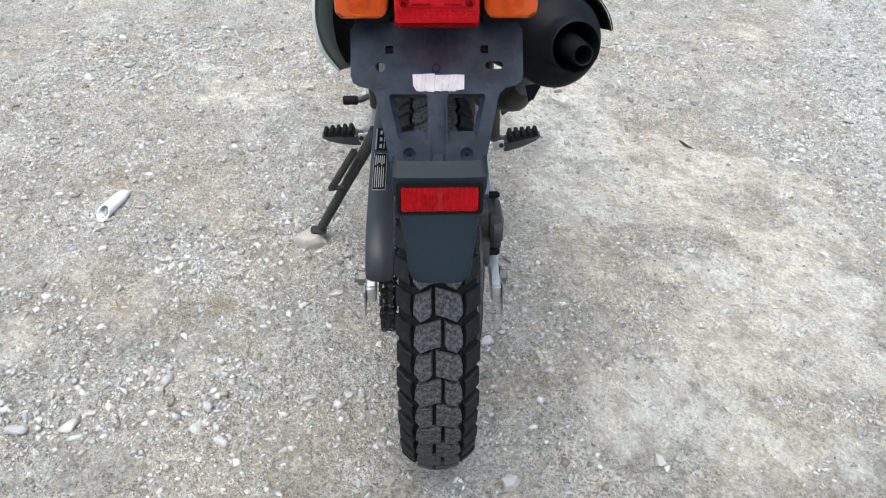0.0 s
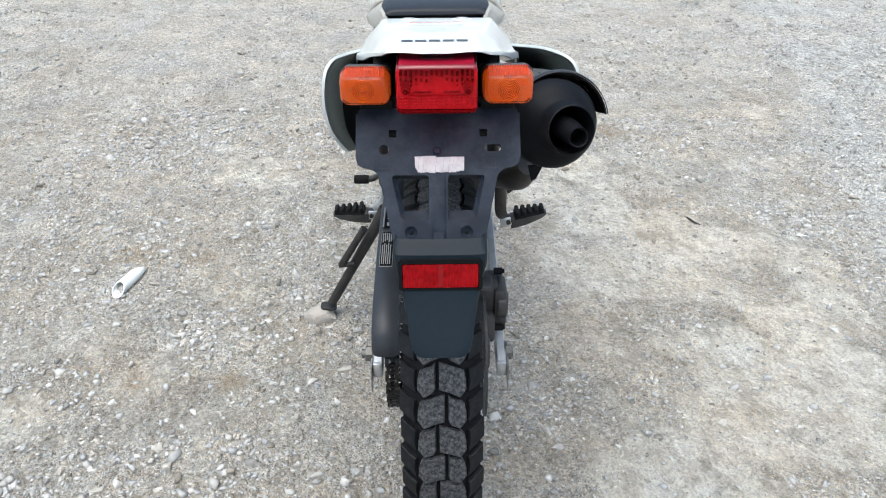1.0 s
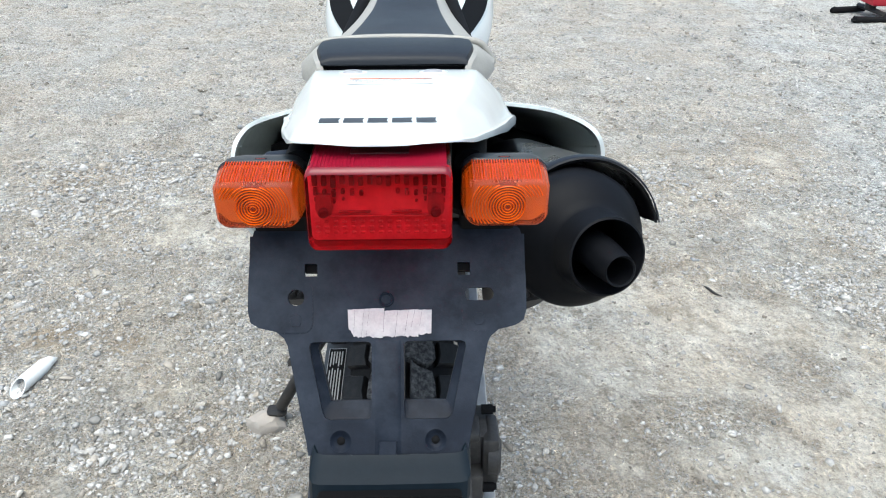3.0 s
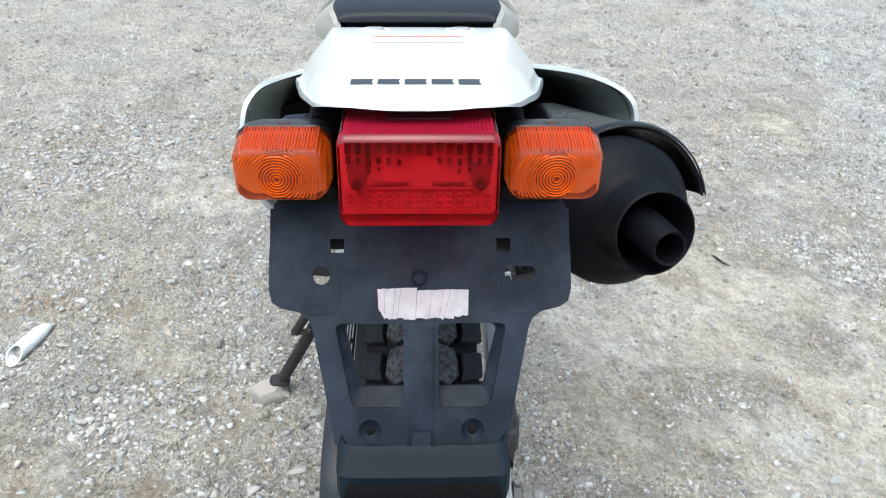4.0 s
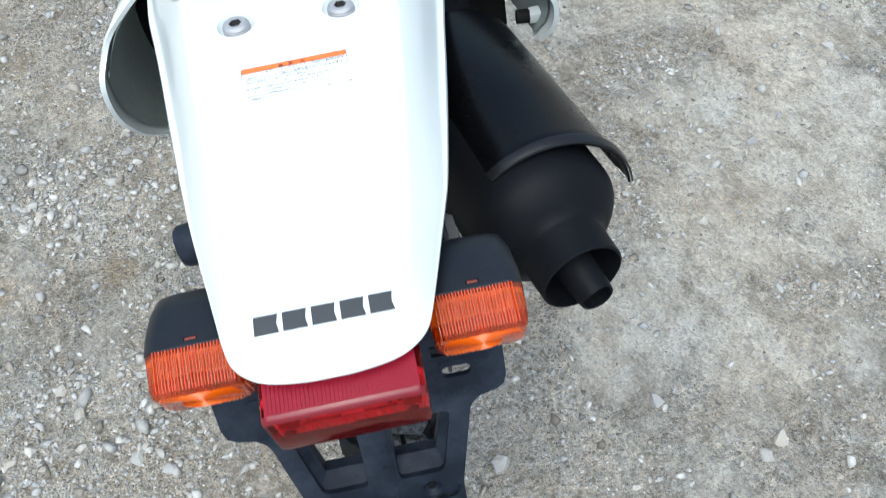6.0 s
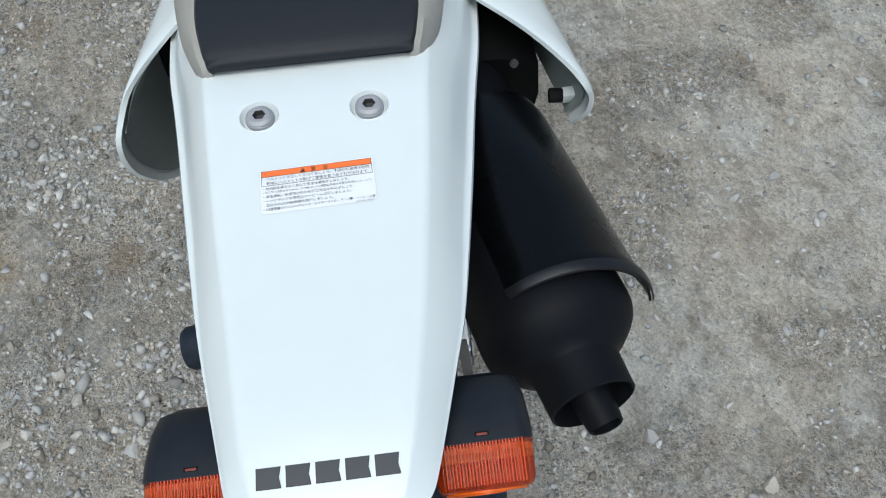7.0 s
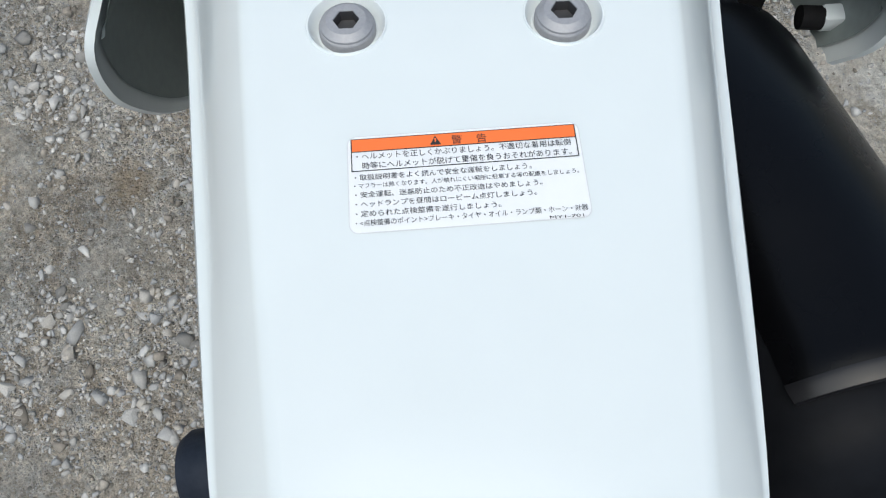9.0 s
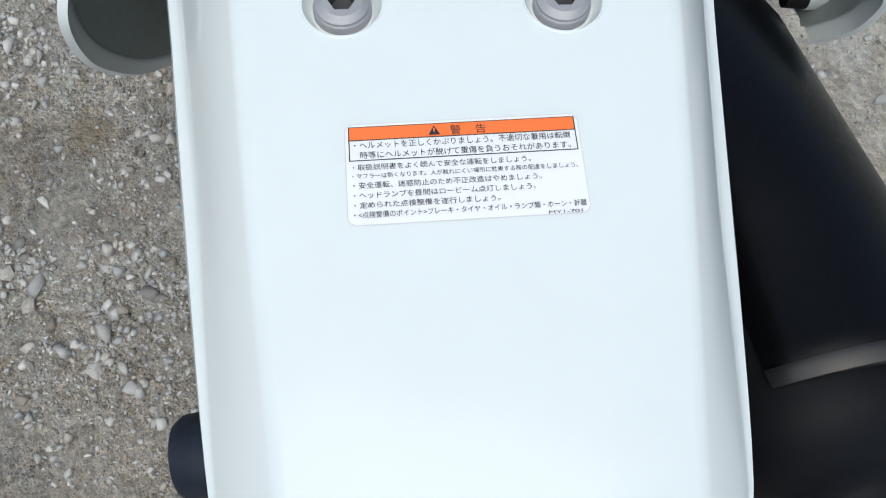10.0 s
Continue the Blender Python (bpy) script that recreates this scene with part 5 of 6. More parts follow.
rows = smooth_stations(SEAT_ROWS, 4)
bm = bmesh.new()
loops = []
for y, zt, zb, wt, wb in rows:
    # the rear end stands clear of the fender
    edge, low = float(np.interp(y, (0.028, 0.034), (0.0015, 0.006))), zb - 0.004 + float(np.interp(y, (0.028, 0.044, 0.095), (0.0122, 0.0130, 0.0)))
    loops.append([Vector((x, y, z)) for x, z in ((-wt, zt - edge), (-wt + 0.002, zt - 0.0025), (-wt * 0.85, zt - 0.0008), (-wt * 0.4, zt), (0, zt), (wt * 0.4, zt), (wt * 0.85, zt - 0.0008), (wt - 0.002, zt - 0.0025), (wt, zt - edge), (wt, low), (-wt, low))])
rings(bm, loops)
seat = part("seat", bm, SEAT, bike, "black vinyl seat with beige-grey sides", 40)
for s in (-1, 1):
    bm = bmesh.new()
    rings(bm, [[Vector((s * x, y, z)) for x, z in ((wt - 0.001, zt - 0.0055), (wt + 0.004, zt - 0.0075), (wt * 0.4 + wb * 0.6, zt - 0.4 * (zt - zb) - 0.004), (wb, zb + 0.003), (wb, zb - 0.006), (wt - 0.001, zb - 0.006))] for y, zt, zb, wt, wb in rows])
    part("seat_side", bm, SEAT_SIDE, seat, "beige-grey vinyl side", 40)
bm = bmesh.new()
tube(bm, [(-0.106, 0.200, 0.826), (-0.098, 0.199, 0.842), (-0.079, 0.198, 0.8535), (0, 0.197, 0.8575), (0.079, 0.198, 0.8535), (0.098, 0.199, 0.842), (0.106, 0.200, 0.826)], 0.0038)
part("seat_piping", bm, SEAT_SIDE, seat, "grey piping across the seat")
bm = bmesh.new()
box(bm, (0, 0.068, 0.8655), (0.128, 0.06, 0.013), 0.003)
part("seat_base", bm, DARK, seat)

# ---- tank ----
TANK_ROWS = [(0.58, 0.775, 0.66, 0.088), (0.66, 0.785, 0.65, 0.118), (0.76, 0.805, 0.64, 0.148), (0.86, 0.84, 0.64, 0.162), (0.98, 0.885, 0.65, 0.166), (1.10, 0.92, 0.66, 0.150), (1.18, 0.92, 0.70, 0.12)]
rows = smooth_stations(TANK_ROWS, 5)
bm = bmesh.new()
rings(bm, [[Vector((x * w, y, zb + (zt - zb) * k)) for x, k in ((-0.55, 0), (-0.95, 0.25), (-1, 0.5), (-0.93, 0.75), (-0.7, 0.93), (-0.3, 1), (0.3, 1), (0.7, 0.93), (0.93, 0.75), (1, 0.5), (0.95, 0.25), (0.55, 0))] for y, zt, zb, w in rows])
tank = part("fuel_tank", bm, WHITE, bike, "white fuel tank with dark side wedges", 50)
for s in (-1, 1):
    bm = bmesh.new()
    rings(bm, [[Vector((s * (w * x + 0.003), y, zb + (zt - zb) * k)) for x, k in ((0.70, 0.935), (0.82, 0.85), (0.92, 0.76))] for y, zt, zb, w in rows[4:16]], closed=False, caps=False)
    part("tank_wedge", bm, DARK, tank, "dark graphic wedge")

# ---- rear wheel ----
AXLE_Z, TYRE_R, RHO = 0.316, 0.3065, 0.066
wheel = tagged(new("rear_wheel"), "spoked rear wheel")
wheel.parent = bike
profile = [(-0.036, 0.232), (-0.048, 0.246), (-0.0525, 0.262), (-0.0522, 0.274)]
profile += [(RHO * math.sin(a), TYRE_R - RHO * (1 - math.cos(a))) for a in [radians(-52 + 104 * k / 12) for k in range(13)]]
profile += [(0.0522, 0.274), (0.0525, 0.262), (0.048, 0.246), (0.036, 0.232)]
bm = bmesh.new()
spin(bm, (0, 0, AXLE_Z), (1, 0, 0), profile, 96)
tyre = part("rear_tyre", bm, RUBBER, bike, "knobbly black dual-purpose tyre, dusty tread", 40)
tyre.location.x = 0.003


def tread_block(outline, height=0.0092, mat=TREAD):
    """One block: an outline of (lateral arc, forward arc) in metres, standing proud of the casing."""
    bm = bmesh.new()

    def lay(s, c, h):
        a = s / RHO
        r = TYRE_R - RHO * (1 - math.cos(a)) + h * math.cos(a)
        x = RHO * math.sin(a) + h * math.sin(a)
        f = c / TYRE_R
        return Vector((x, -r * math.sin(f), r * math.cos(f)))

    cx, cy = sum(s for s, _ in outline) / len(outline), sum(c for _, c in outline) / len(outline)
    loops = []
    for h, k in ((-0.002, 1.04), (height - 0.0012, 1.0), (height, 0.94)):
        loops.append([lay(cx + (s - cx) * k, cy + (c - cy) * k, h) for s, c in outline])
    rings(bm, loops)
    return finish("tread_block", bm, mat, 25)


ROWS = 46
PITCH = 2 * math.pi * TYRE_R / ROWS
q = PITCH
shapes = []
for shift in (0.0055, -0.0055):
    g = 0.0024
    left = [(-0.0265, -0.22 * q), (-0.0120, -0.33 * q), (shift - g, -0.46 * q), (shift - g, 0.38 * q), (-0.0110, 0.50 * q), (-0.0215, 0.64 * q), (-0.0300, 0.40 * q), (-0.0290, 0.05 * q)]
    right = [(shift + g, -0.46 * q), (0.0120, -0.33 * q), (0.0265, -0.22 * q), (0.0290, 0.05 * q), (0.0300, 0.40 * q), (0.0215, 0.64 * q), (0.0110, 0.50 * q), (shift + g, 0.38 * q)]
    s_left = [(-0.0340, -0.22 * q), (-0.0355, 0.20 * q), (-0.0330, 0.50 * q), (-0.0440, 0.37 * q), (-0.0520, 0.26 * q), (-0.0590, 0.17 * q), (-0.0590, -0.52 * q), (-0.0520, -0.44 * q), (-0.0440, -0.32 * q)]
    s_right = [(-s, c) for s, c in s_left[::-1]]
    deep = 0.0072 if shift > 0 else 0.0058
    shapes.append([tread_block(left), tread_block(right), tread_block(s_left, deep, TREAD_SIDE), tread_block(s_right, 0.0130 - deep, TREAD_SIDE)])
for k in range(ROWS):
    for me in shapes[k % 2][:4]:
        ob = new("tread_block", me)
        ob.parent = tyre
        ob.matrix_basis = pose(0, 0, AXLE_Z) @ Matrix.Rotation(2 * math.pi * (k + 0.35) / ROWS, 4, "X")
bm = bmesh.new()
spin(bm, (0, 0, AXLE_Z), (1, 0, 0), [(-0.036, 0.236), (-0.038, 0.228), (-0.030, 0.222), (-0.016, 0.214), (0.016, 0.214), (0.030, 0.222), (0.038, 0.228), (0.036, 0.236), (0.0, 0.222)], 64, closed_profile=True)
part("rim", bm, ALU, wheel, "silver rim")
bm = bmesh.new()
spin(bm, (0, 0, AXLE_Z), (1, 0, 0), [(-0.055, 0.012), (-0.055, 0.040), (-0.040, 0.042), (-0.034, 0.026), (0.034, 0.026), (0.040, 0.036), (0.055, 0.036), (0.055, 0.012)], 32)
part("hub", bm, CASTING, wheel)
spoke = bmesh.new()
cyl(spoke, (0.030, 0, 0.036), (0.006, 0.06, 0.216), 0.0017, seg=6)
spoke_mesh = finish("spoke", spoke, STEEL)
for k in range(32):
    ob = new("spoke", spoke_mesh)
    ob.parent = wheel
    flip = Matrix.Diagonal((1 if k % 2 else -1, 1 if k % 4 < 2 else -1, 1, 1))
    ob.matrix_basis = pose(0, 0, AXLE_Z) @ Matrix.Rotation(2 * math.pi * k / 32, 4, "X") @ flip

# brake disc and caliper
bm = bmesh.new()
plate(bm, circle(0, 0, 0.110, 48), [circle(0, 0, 0.072, 32)] + [circle(0.091 * math.cos(a), 0.091 * math.sin(a), 0.005, 8) for a in [2 * math.pi * k / 16 for k in range(16)]], 0.004,
      lambda a, b, d: Vector((0.072 + d, a, AXLE_Z + b)))
part("brake_disc", bm, CASTING, wheel, "drilled steel brake disc")
caliper = tagged(new("brake_caliper"), "dull grey cast brake caliper")
caliper.parent = bike
bm = bmesh.new()
box(bm, (0.084, 0.045, 0.408), (0.050, 0.062, 0.050), 0.009)
box(bm, (0.1015, 0.032, 0.396), (0.022, 0.052, 0.074), 0.007)
box(bm, (0.074, 0.030, 0.432), (0.030, 0.040, 0.016), 0.005)
part("caliper_body", bm, CASTING, caliper)
bm = bmesh.new()
spin(bm, (0.100, 0.020, 0.398), (1, -0.1, 0), [(0, 0.023), (0.012, 0.0225), (0.015, 0.019), (0.015, 0.0001)], 24)
part("piston_cap", bm, CASTING, caliper)
bm = bmesh.new()
box(bm, (0.080, 0.012, 0.362), (0.026, 0.036, 0.052), 0.006)
box(bm, (0.076, -0.008, 0.325), (0.016, 0.045, 0.055), 0.005)
part("caliper_mount", bm, CASTING, caliper)
for y, z in ((0.050, 0.444), (0.004, 0.362)):
    bm = bmesh.new()
    cyl(bm, (0.092, y, z), (0.106, y, z), 0.0062, 0.0062, 10)
    cyl(bm, (0.100, y, z), (0.1095, y, z), 0.0045, 0.004, 8)
    part("guide_pin", bm, RUBBER, caliper)

# ---- swingarm, axle, chain ----
for s in (-1, 1):
    bm = bmesh.new()
    loops = []
    for y, z, h in ((-0.036, 0.312, 0.013), (-0.025, 0.313, 0.016), (0.06, 0.322, 0.020), (0.25, 0.345, 0.026), (0.48, 0.372, 0.032)):
        loops.append([Vector((s * (0.1025 + x), y, z + dz * h)) for x, dz in ((-0.006, -0.95), (0.006, -0.95), (0.008, -0.75), (0.008, 0.75), (0.006, 0.95), (-0.006, 0.95), (-0.008, 0.75), (-0.008, -0.75))])
    rings(bm, loops)
    arm = part("swingarm", bm, ALU, bike, "silver box-section swingarm")
    bm = bmesh.new()
    box(bm, (s * 0.1025, -0.040, 0.311), (0.017, 0.010, 0.028), 0.0035)
    part("end_plate", bm, ALU, arm)
    bm = bmesh.new()
    outline = [(-0.050, 0.322), (-0.030, 0.326), (-0.022, 0.304), (-0.044, 0.284), (-0.052, 0.272), (-0.050, 0.292)]
    plate(bm, outline, [], 0.0025, lambda a, b, d: Vector((s * (0.1115 + d), a, b)))
    part("chain_adjuster", bm, STEEL, arm)
    bm = bmesh.new()
    spin(bm, (s * 0.111, -0.002, 0.314), (s, 0, 0), [(0, 0.018), (0.003, 0.018), (0.003, 0.0001)], 24)
    spin(bm, (s * 0.114, -0.002, 0.314), (s, 0, 0), [(0, 0.0135), (0.011 if s < 0 else 0.007, 0.0135), (0.012 if s < 0 else 0.008, 0.011), (0.012 if s < 0 else 0.008, 0.0001)], 6)
    spin(bm, (s * 0.114, -0.002, 0.314), (s, 0, 0), [(0.008, 0.008), (0.018 if s < 0 else 0.010, 0.008), (0.019 if s < 0 else 0.011, 0.0001)], 16)
    part("axle_nut", bm, NUT, arm)

SPROCKET_R = 0.088
CHAIN_X = -0.0755
bm = bmesh.new()
teeth = []
for k in range(42):
    for da, r in ((0, SPROCKET_R - 0.004), (0.25, SPROCKET_R - 0.004), (0.42, SPROCKET_R + 0.004), (0.58, SPROCKET_R + 0.004), (0.75, SPROCKET_R - 0.004)):
        a = 2 * math.pi * (k + da) / 42
        teeth.append((r * math.cos(a), r * math.sin(a)))
plate(bm, teeth, [circle(0, 0, 0.045, 24)] + [circle(0.066 * math.cos(a), 0.066 * math.sin(a), 0.011, 12) for a in [2 * math.pi * k / 6 for k in range(6)]], 0.006,
      lambda a, b, d: Vector((CHAIN_X - 0.003 + d, a, AXLE_Z + b)))
part("sprocket", bm, CHAIN, wheel, "dark rear sprocket")
path = []
for k in range(15):
    a = radians(95 + 170 * k / 14)
    path.append((SPROCKET_R * math.cos(a), AXLE_Z + SPROCKET_R * math.sin(a)))
lower = [(0.02 + 0.4 * k / 20, AXLE_Z - SPROCKET_R + 0.045 * k / 20) for k in range(21)]
upper = [(0.42 - 0.4 * k / 20, 0.395 + (AXLE_Z + SPROCKET_R - 0.395) * k / 20) for k in range(21)]
line = upper + path + lower
pts, acc = [line[0]], 0.0
for a, b in zip(line, line[1:]):
    d = math.hypot(b[0] - a[0], b[1] - a[1])
    while acc + d >= 0.0127:
        t = (0.0127 - acc) / d
        a = (a[0] + (b[0] - a[0]) * t, a[1] + (b[1] - a[1]) * t)
        pts.append(a)
        d = math.hypot(b[0] - a[0], b[1] - a[1])
        acc = 0.0
    acc += d
bm = bmesh.new()
for k, (a, b) in enumerate(zip(pts, pts[1:])):
    ang = math.atan2(b[1] - a[1], b[0] - a[0])
    turn = Matrix.Rotation(ang, 4, "X")
    mid = Vector((CHAIN_X, (a[0] + b[0]) / 2, (a[1] + b[1]) / 2))
    off = 0.0062 if k % 2 else 0.0084
    for s in (-1, 1):
        box(bm, mid + Vector((s * off, 0, 0)), (0.0018, 0.0178, 0.0112), 0.0035, turn, 1)
    cyl(bm, (CHAIN_X - 0.0098, a[0], a[1]), (CHAIN_X + 0.0098, a[0], a[1]), 0.0034, seg=8)
part("drive_chain", bm, CHAIN, bike, "oily dark drive chain", 40)

# chain guard: a rounded channel that curls down behind the sprocket
GUARD_PATH = [(-0.097, 0.384), (-0.094, 0.402), (-0.078, 0.424), (-0.045, 0.441), (0.0, 0.452), (0.10, 0.466), (0.24, 0.472), (0.36, 0.462)]
line = smooth_stations(GUARD_PATH, 4)
bm = bmesh.new()
loops = []
for i, p in enumerate(line):
    a, b = line[max(i - 1, 0)], line[min(i + 1, len(line) - 1)]
    t = Vector((0, b[0] - a[0], b[1] - a[1])).normalized()
    n = Vector((0, -t.z, t.y))
    if i == 0:
        k = 0.9
    else:
        k = 1.0
    loops.append([Vector((-0.0835 + x * k, p[0], p[1])) + n * d for x, d in ((-0.0222, -0.036), (-0.0222, -0.012), (-0.0205, -0.004), (-0.014, 0.0005), (0, 0.002), (0.014, 0.0005), (0.0205, -0.004), (0.0222, -0.012), (0.0222, -0.03))])
rings(bm, loops, closed=False, caps=False)
thicken(bm, 0.002)
guard = part("chain_guard", bm, GUARD, bike, "dark grey plastic chain guard with a printed label", 40)


def guard_box(name, x0, x1, y0, y1, lift, mat, parent, label=""):
    bm = bmesh.new()

    def at(x, y):
        ys, zs = [p[0] for p in line[10:]], [p[1] for p in line[10:]]
        return Vector((x, y, float(np.interp(y, ys, zs)) + 0.002 + lift))

    n = 6
    rings(bm, [[at(x0, y0 + (y1 - y0) * k / n), at(x1, y0 + (y1 - y0) * k / n)] for k in range(n + 1)], closed=False, caps=False)
    return part(name, bm, mat, parent, label, 0)


lab = guard_box("guard_label", -0.0985, -0.0765, 0.040, 0.140, 0.0006, DIM_PRINT, guard, "black label with pale printed lines")
guard_box("label_face", -0.0977, -0.0773, 0.0415, 0.1385, 0.0010, DARK, lab)
for k in range(5):
    guard_box("print_line", -0.0955 + 0.0034 * k, -0.0940 + 0.0034 * k, 0.046, 0.098 + 0.004 * (k % 2), 0.0014, DIM_PRINT, lab)
    guard_box("print_line", -0.0955 + 0.0034 * k, -0.0938 + 0.0034 * k, 0.105 + 0.003 * (k % 3), 0.133, 0.0014, DIM_PRINT, lab)
upper = guard_box("guard_label", -0.0985, -0.0765, 0.150, 0.225, 0.0006, DARK, guard, "black label with pale printed strips")
guard_box("print_line", -0.0982, -0.0955, 0.152, 0.223, 0.0012, DIM_PRINT, upper)
for k in range(3):
    guard_box("print_line", -0.0905, -0.0865, 0.156 + 0.023 * k, 0.168 + 0.023 * k, 0.0012, DIM_PRINT, upper)
    guard_box("print_line", -0.0835, -0.0820, 0.154 + 0.022 * k, 0.170 + 0.022 * k, 0.0012, DIM_PRINT, upper)

# ---- silencer ----
MUF_O = Vector((0.1445, -0.150, 0.787))
MUF_U = Vector((-0.225, 1.0, -0.27)).normalized()
silencer = tagged(new("silencer"), "matt black exhaust silencer with an open stub outlet")
silencer.parent = bike
bm = bmesh.new()
spin(bm, MUF_O, MUF_U, [(-0.010, 0.0265), (-0.056, 0.0270), (-0.057, 0.0277), (-0.056, 0.0292), (-0.031, 0.0303), (-0.0290, 0.0309), (-0.0268, 0.0326), (-0.0245, 0.0352), (-0.0228, 0.0374), (-0.0220, 0.0390), (-0.0145, 0.0470), (-0.0085, 0.0517), (-0.0025, 0.0541), (0.005, 0.0548),
                        (0.30, 0.0548), (0.34, 0.048), (0.40, 0.022), (0.44, 0.018)], 48)
part("silencer_body", bm, EXHAUST, silencer)
bm = bmesh.new()
tube(bm, [MUF_O + MUF_U * 0.0, MUF_O - MUF_U * 0.035, MUF_O - MUF_U * 0.052 + Vector((0.001, 0, -0.003)), MUF_O - MUF_U * 0.071 + Vector((0.003, 0, -0.007))], [0.0142, 0.0142, 0.0138, 0.0118], seg=24, caps=False)
part("outlet_pipe", bm, EXHAUST, silencer, "black inner outlet pipe")
bm = bmesh.new()
pipe_end = MUF_O - MUF_U * 0.0712 + Vector((0.003, 0, -0.007))
spin(bm, pipe_end, MUF_U, [(0.0, 0.0118), (-0.0006, 0.0112), (0.0, 0.0100), (0.030, 0.0096), (0.030, 0.0001)], 24)
part("pipe_bore", bm, EXHAUST, silencer, "open dark bore")
shield_o = MUF_O + Vector((0.0060, 0.013, -0.0005))
SHIELD_ARC = (-41, 86)


def shield_skin(profile, n=28):
    """A curved sheet round the silencer whose rear edge runs back towards its outer side."""
    bm = bmesh.new()
    u, s, w = basis(MUF_U)
    loops = []
    for d, r in profile:
        ring = []
        for k in range(n + 1):
            f = k / n
            t = radians(SHIELD_ARC[0] + (SHIELD_ARC[1] - SHIELD_ARC[0]) * f)
            back = 0.014 * f * max(0.0, 1 - max(0.0, d) / 0.14)
            ring.append(shield_o + u * (d - back) + s * (r * math.sin(t)) + w * (r * math.cos(t)))
        loops.append(ring)
    return rings(bm, loops, closed=False, caps=False)


bm = shield_skin([(-0.001, 0.0585), (0.003, 0.0600), (0.012, 0.0600), (0.016, 0.0588), (0.06, 0.0584), (0.16, 0.0575), (0.172, 0.0555)])
thicken(bm, 0.0018)
shield = part("heat_shield", bm, SHIELD, silencer, "satin black heat shield")
bm = shield_skin([(-0.0016, 0.0590), (-0.0010, 0.0606), (0.003, 0.0620), (0.0055, 0.0619)])
part("shield_rim", bm, SHIELD_RIM, shield, "rolled edge, lightened for its highlight")
bm = bmesh.new()
tube(bm, [MUF_O + MUF_U * 0.42, (0.06, 0.40, 0.58), (0.10, 0.58, 0.48), (0.10, 0.80, 0.36), (0.03, 0.90, 0.45)], 0.019, seg=16)
part("exhaust_pipe", bm, EXHAUST, silencer)

bm = bmesh.new()
tube(bm, [(0.152, 0.150, 0.592), (0.140, 0.20, 0.556), (0.122, 0.27, 0.520), (0.110, 0.40, 0.450)], [0.018, 0.034, 0.030, 0.024], seg=18)
part("collector", bm, BURNT, silencer, "heat-browned exhaust section under the silencer")
bm = bmesh.new()
rings(bm, [[Vector((x, y, z)) for x, z in ((0.146, 0.612), (0.170, 0.616), (0.160, 0.592), (0.152, 0.588))] for y in (0.096, 0.104)])
part("hanger_tab", bm, EXHAUST, silencer)
bm = bmesh.new()
rings(bm, [[Vector((x, y, z)) for x, z in ((0.140, 0.424), (0.168, 0.436), (0.172, 0.429), (0.144, 0.408))] for y in (0.398, 0.404)])
part("mount_flange", bm, BURNT, bike, "dull brown mounting flange")

# ---- engine, shock, pegs, stand ----
bm = bmesh.new()
box(bm, (0.0, 0.68, 0.36), (0.24, 0.34, 0.20), 0.035)
part("crankcase", bm, CASTING, bike, "grey engine cases")
bm = bmesh.new()
for k in range(9):
    box(bm, (0.0, 0.76, 0.475 + 0.018 * k), (0.15, 0.15, 0.008), 0.003)
box(bm, (0, 0.76, 0.55), (0.11, 0.11, 0.17), 0.01)
part("cylinder", bm, CASTING, bike)
bm = bmesh.new()
for k in range(14):
    spin(bm, (0.0, 0.36 + 0.004 * k, 0.46 + 0.014 * k), (0, 0.28, 1), [(-0.005, 0.026), (0, 0.032), (0.005, 0.026)], 18)
cyl(bm, (0, 0.35, 0.42), (0, 0.43, 0.70), 0.020)
part("rear_shock", bm, STAND, bike, "coil spring rear shock")


def footpeg(s, x, y, z, up):
    ob = tagged(new("footpeg"), "folding footpeg with a ridged black rubber top")
    ob.parent = bike
    turn = Matrix.Rotation(radians(-s * up), 4, "Y")

    def at(a, b, c):
        return Vector((x, y, z)) + turn @ Vector((s * a, b, c))

    for k in range(5):
        bm = bmesh.new()
        slant = turn @ Matrix.Rotation(radians(s * 16), 4, "Y")
        box(bm, at(-0.028 + 0.0145 * k, 0, 0.0080 - 0.0006 * k), (0.0098, 0.042 - 0.0030 * k, 0.0125), 0.0036, slant, 2)
        part("rubber_rib", bm, RUBBER, ob)
    bm = bmesh.new()
    rings(bm, [[at(a, b * w, c) for b, c in ((-1, -0.004), (-0.8, 0.005), (0.8, 0.005), (1, -0.004))] for a, w in ((-0.036, 0.020), (-0.010, 0.019), (0.025, 0.0145), (0.036, 0.011))])
    part("rubber_pad", bm, RUBBER, ob, "ridged black rubber pad")
    bm = bmesh.new()
    rings(bm, [[at(a, b * w, c * h - 0.004) for b, c in ((-1, -0.2), (-0.75, -1), (0.75, -1), (1, -0.2), (1, 0.05), (-1, 0.05))] for a, w, h in ((-0.048, 0.014, 0.026), (-0.036, 0.019, 0.024), (-0.005, 0.0185, 0.020), (0.026, 0.014, 0.013), (0.040, 0.008, 0.007))])
    part("peg_base", bm, CASTING, ob, "dull cast peg body", 30)
    for b in (-0.013, 0.013):
        bm = bmesh.new()
        box(bm, at(-0.058, b, -0.008), (0.026, 0.005, 0.022), 0.002, turn)
        part("peg_hinge", bm, ALU, ob, "bare metal hinge lug")
    bm = bmesh.new()
    cyl(bm, at(-0.052, -0.020, -0.008), at(-0.052, 0.020, -0.008), 0.0055, seg=14)
    box(bm, at(-0.046, 0, -0.010), (0.014, 0.018, 0.020), 0.003, turn)
    part("hinge_pin", bm, STAND, ob)
    return ob


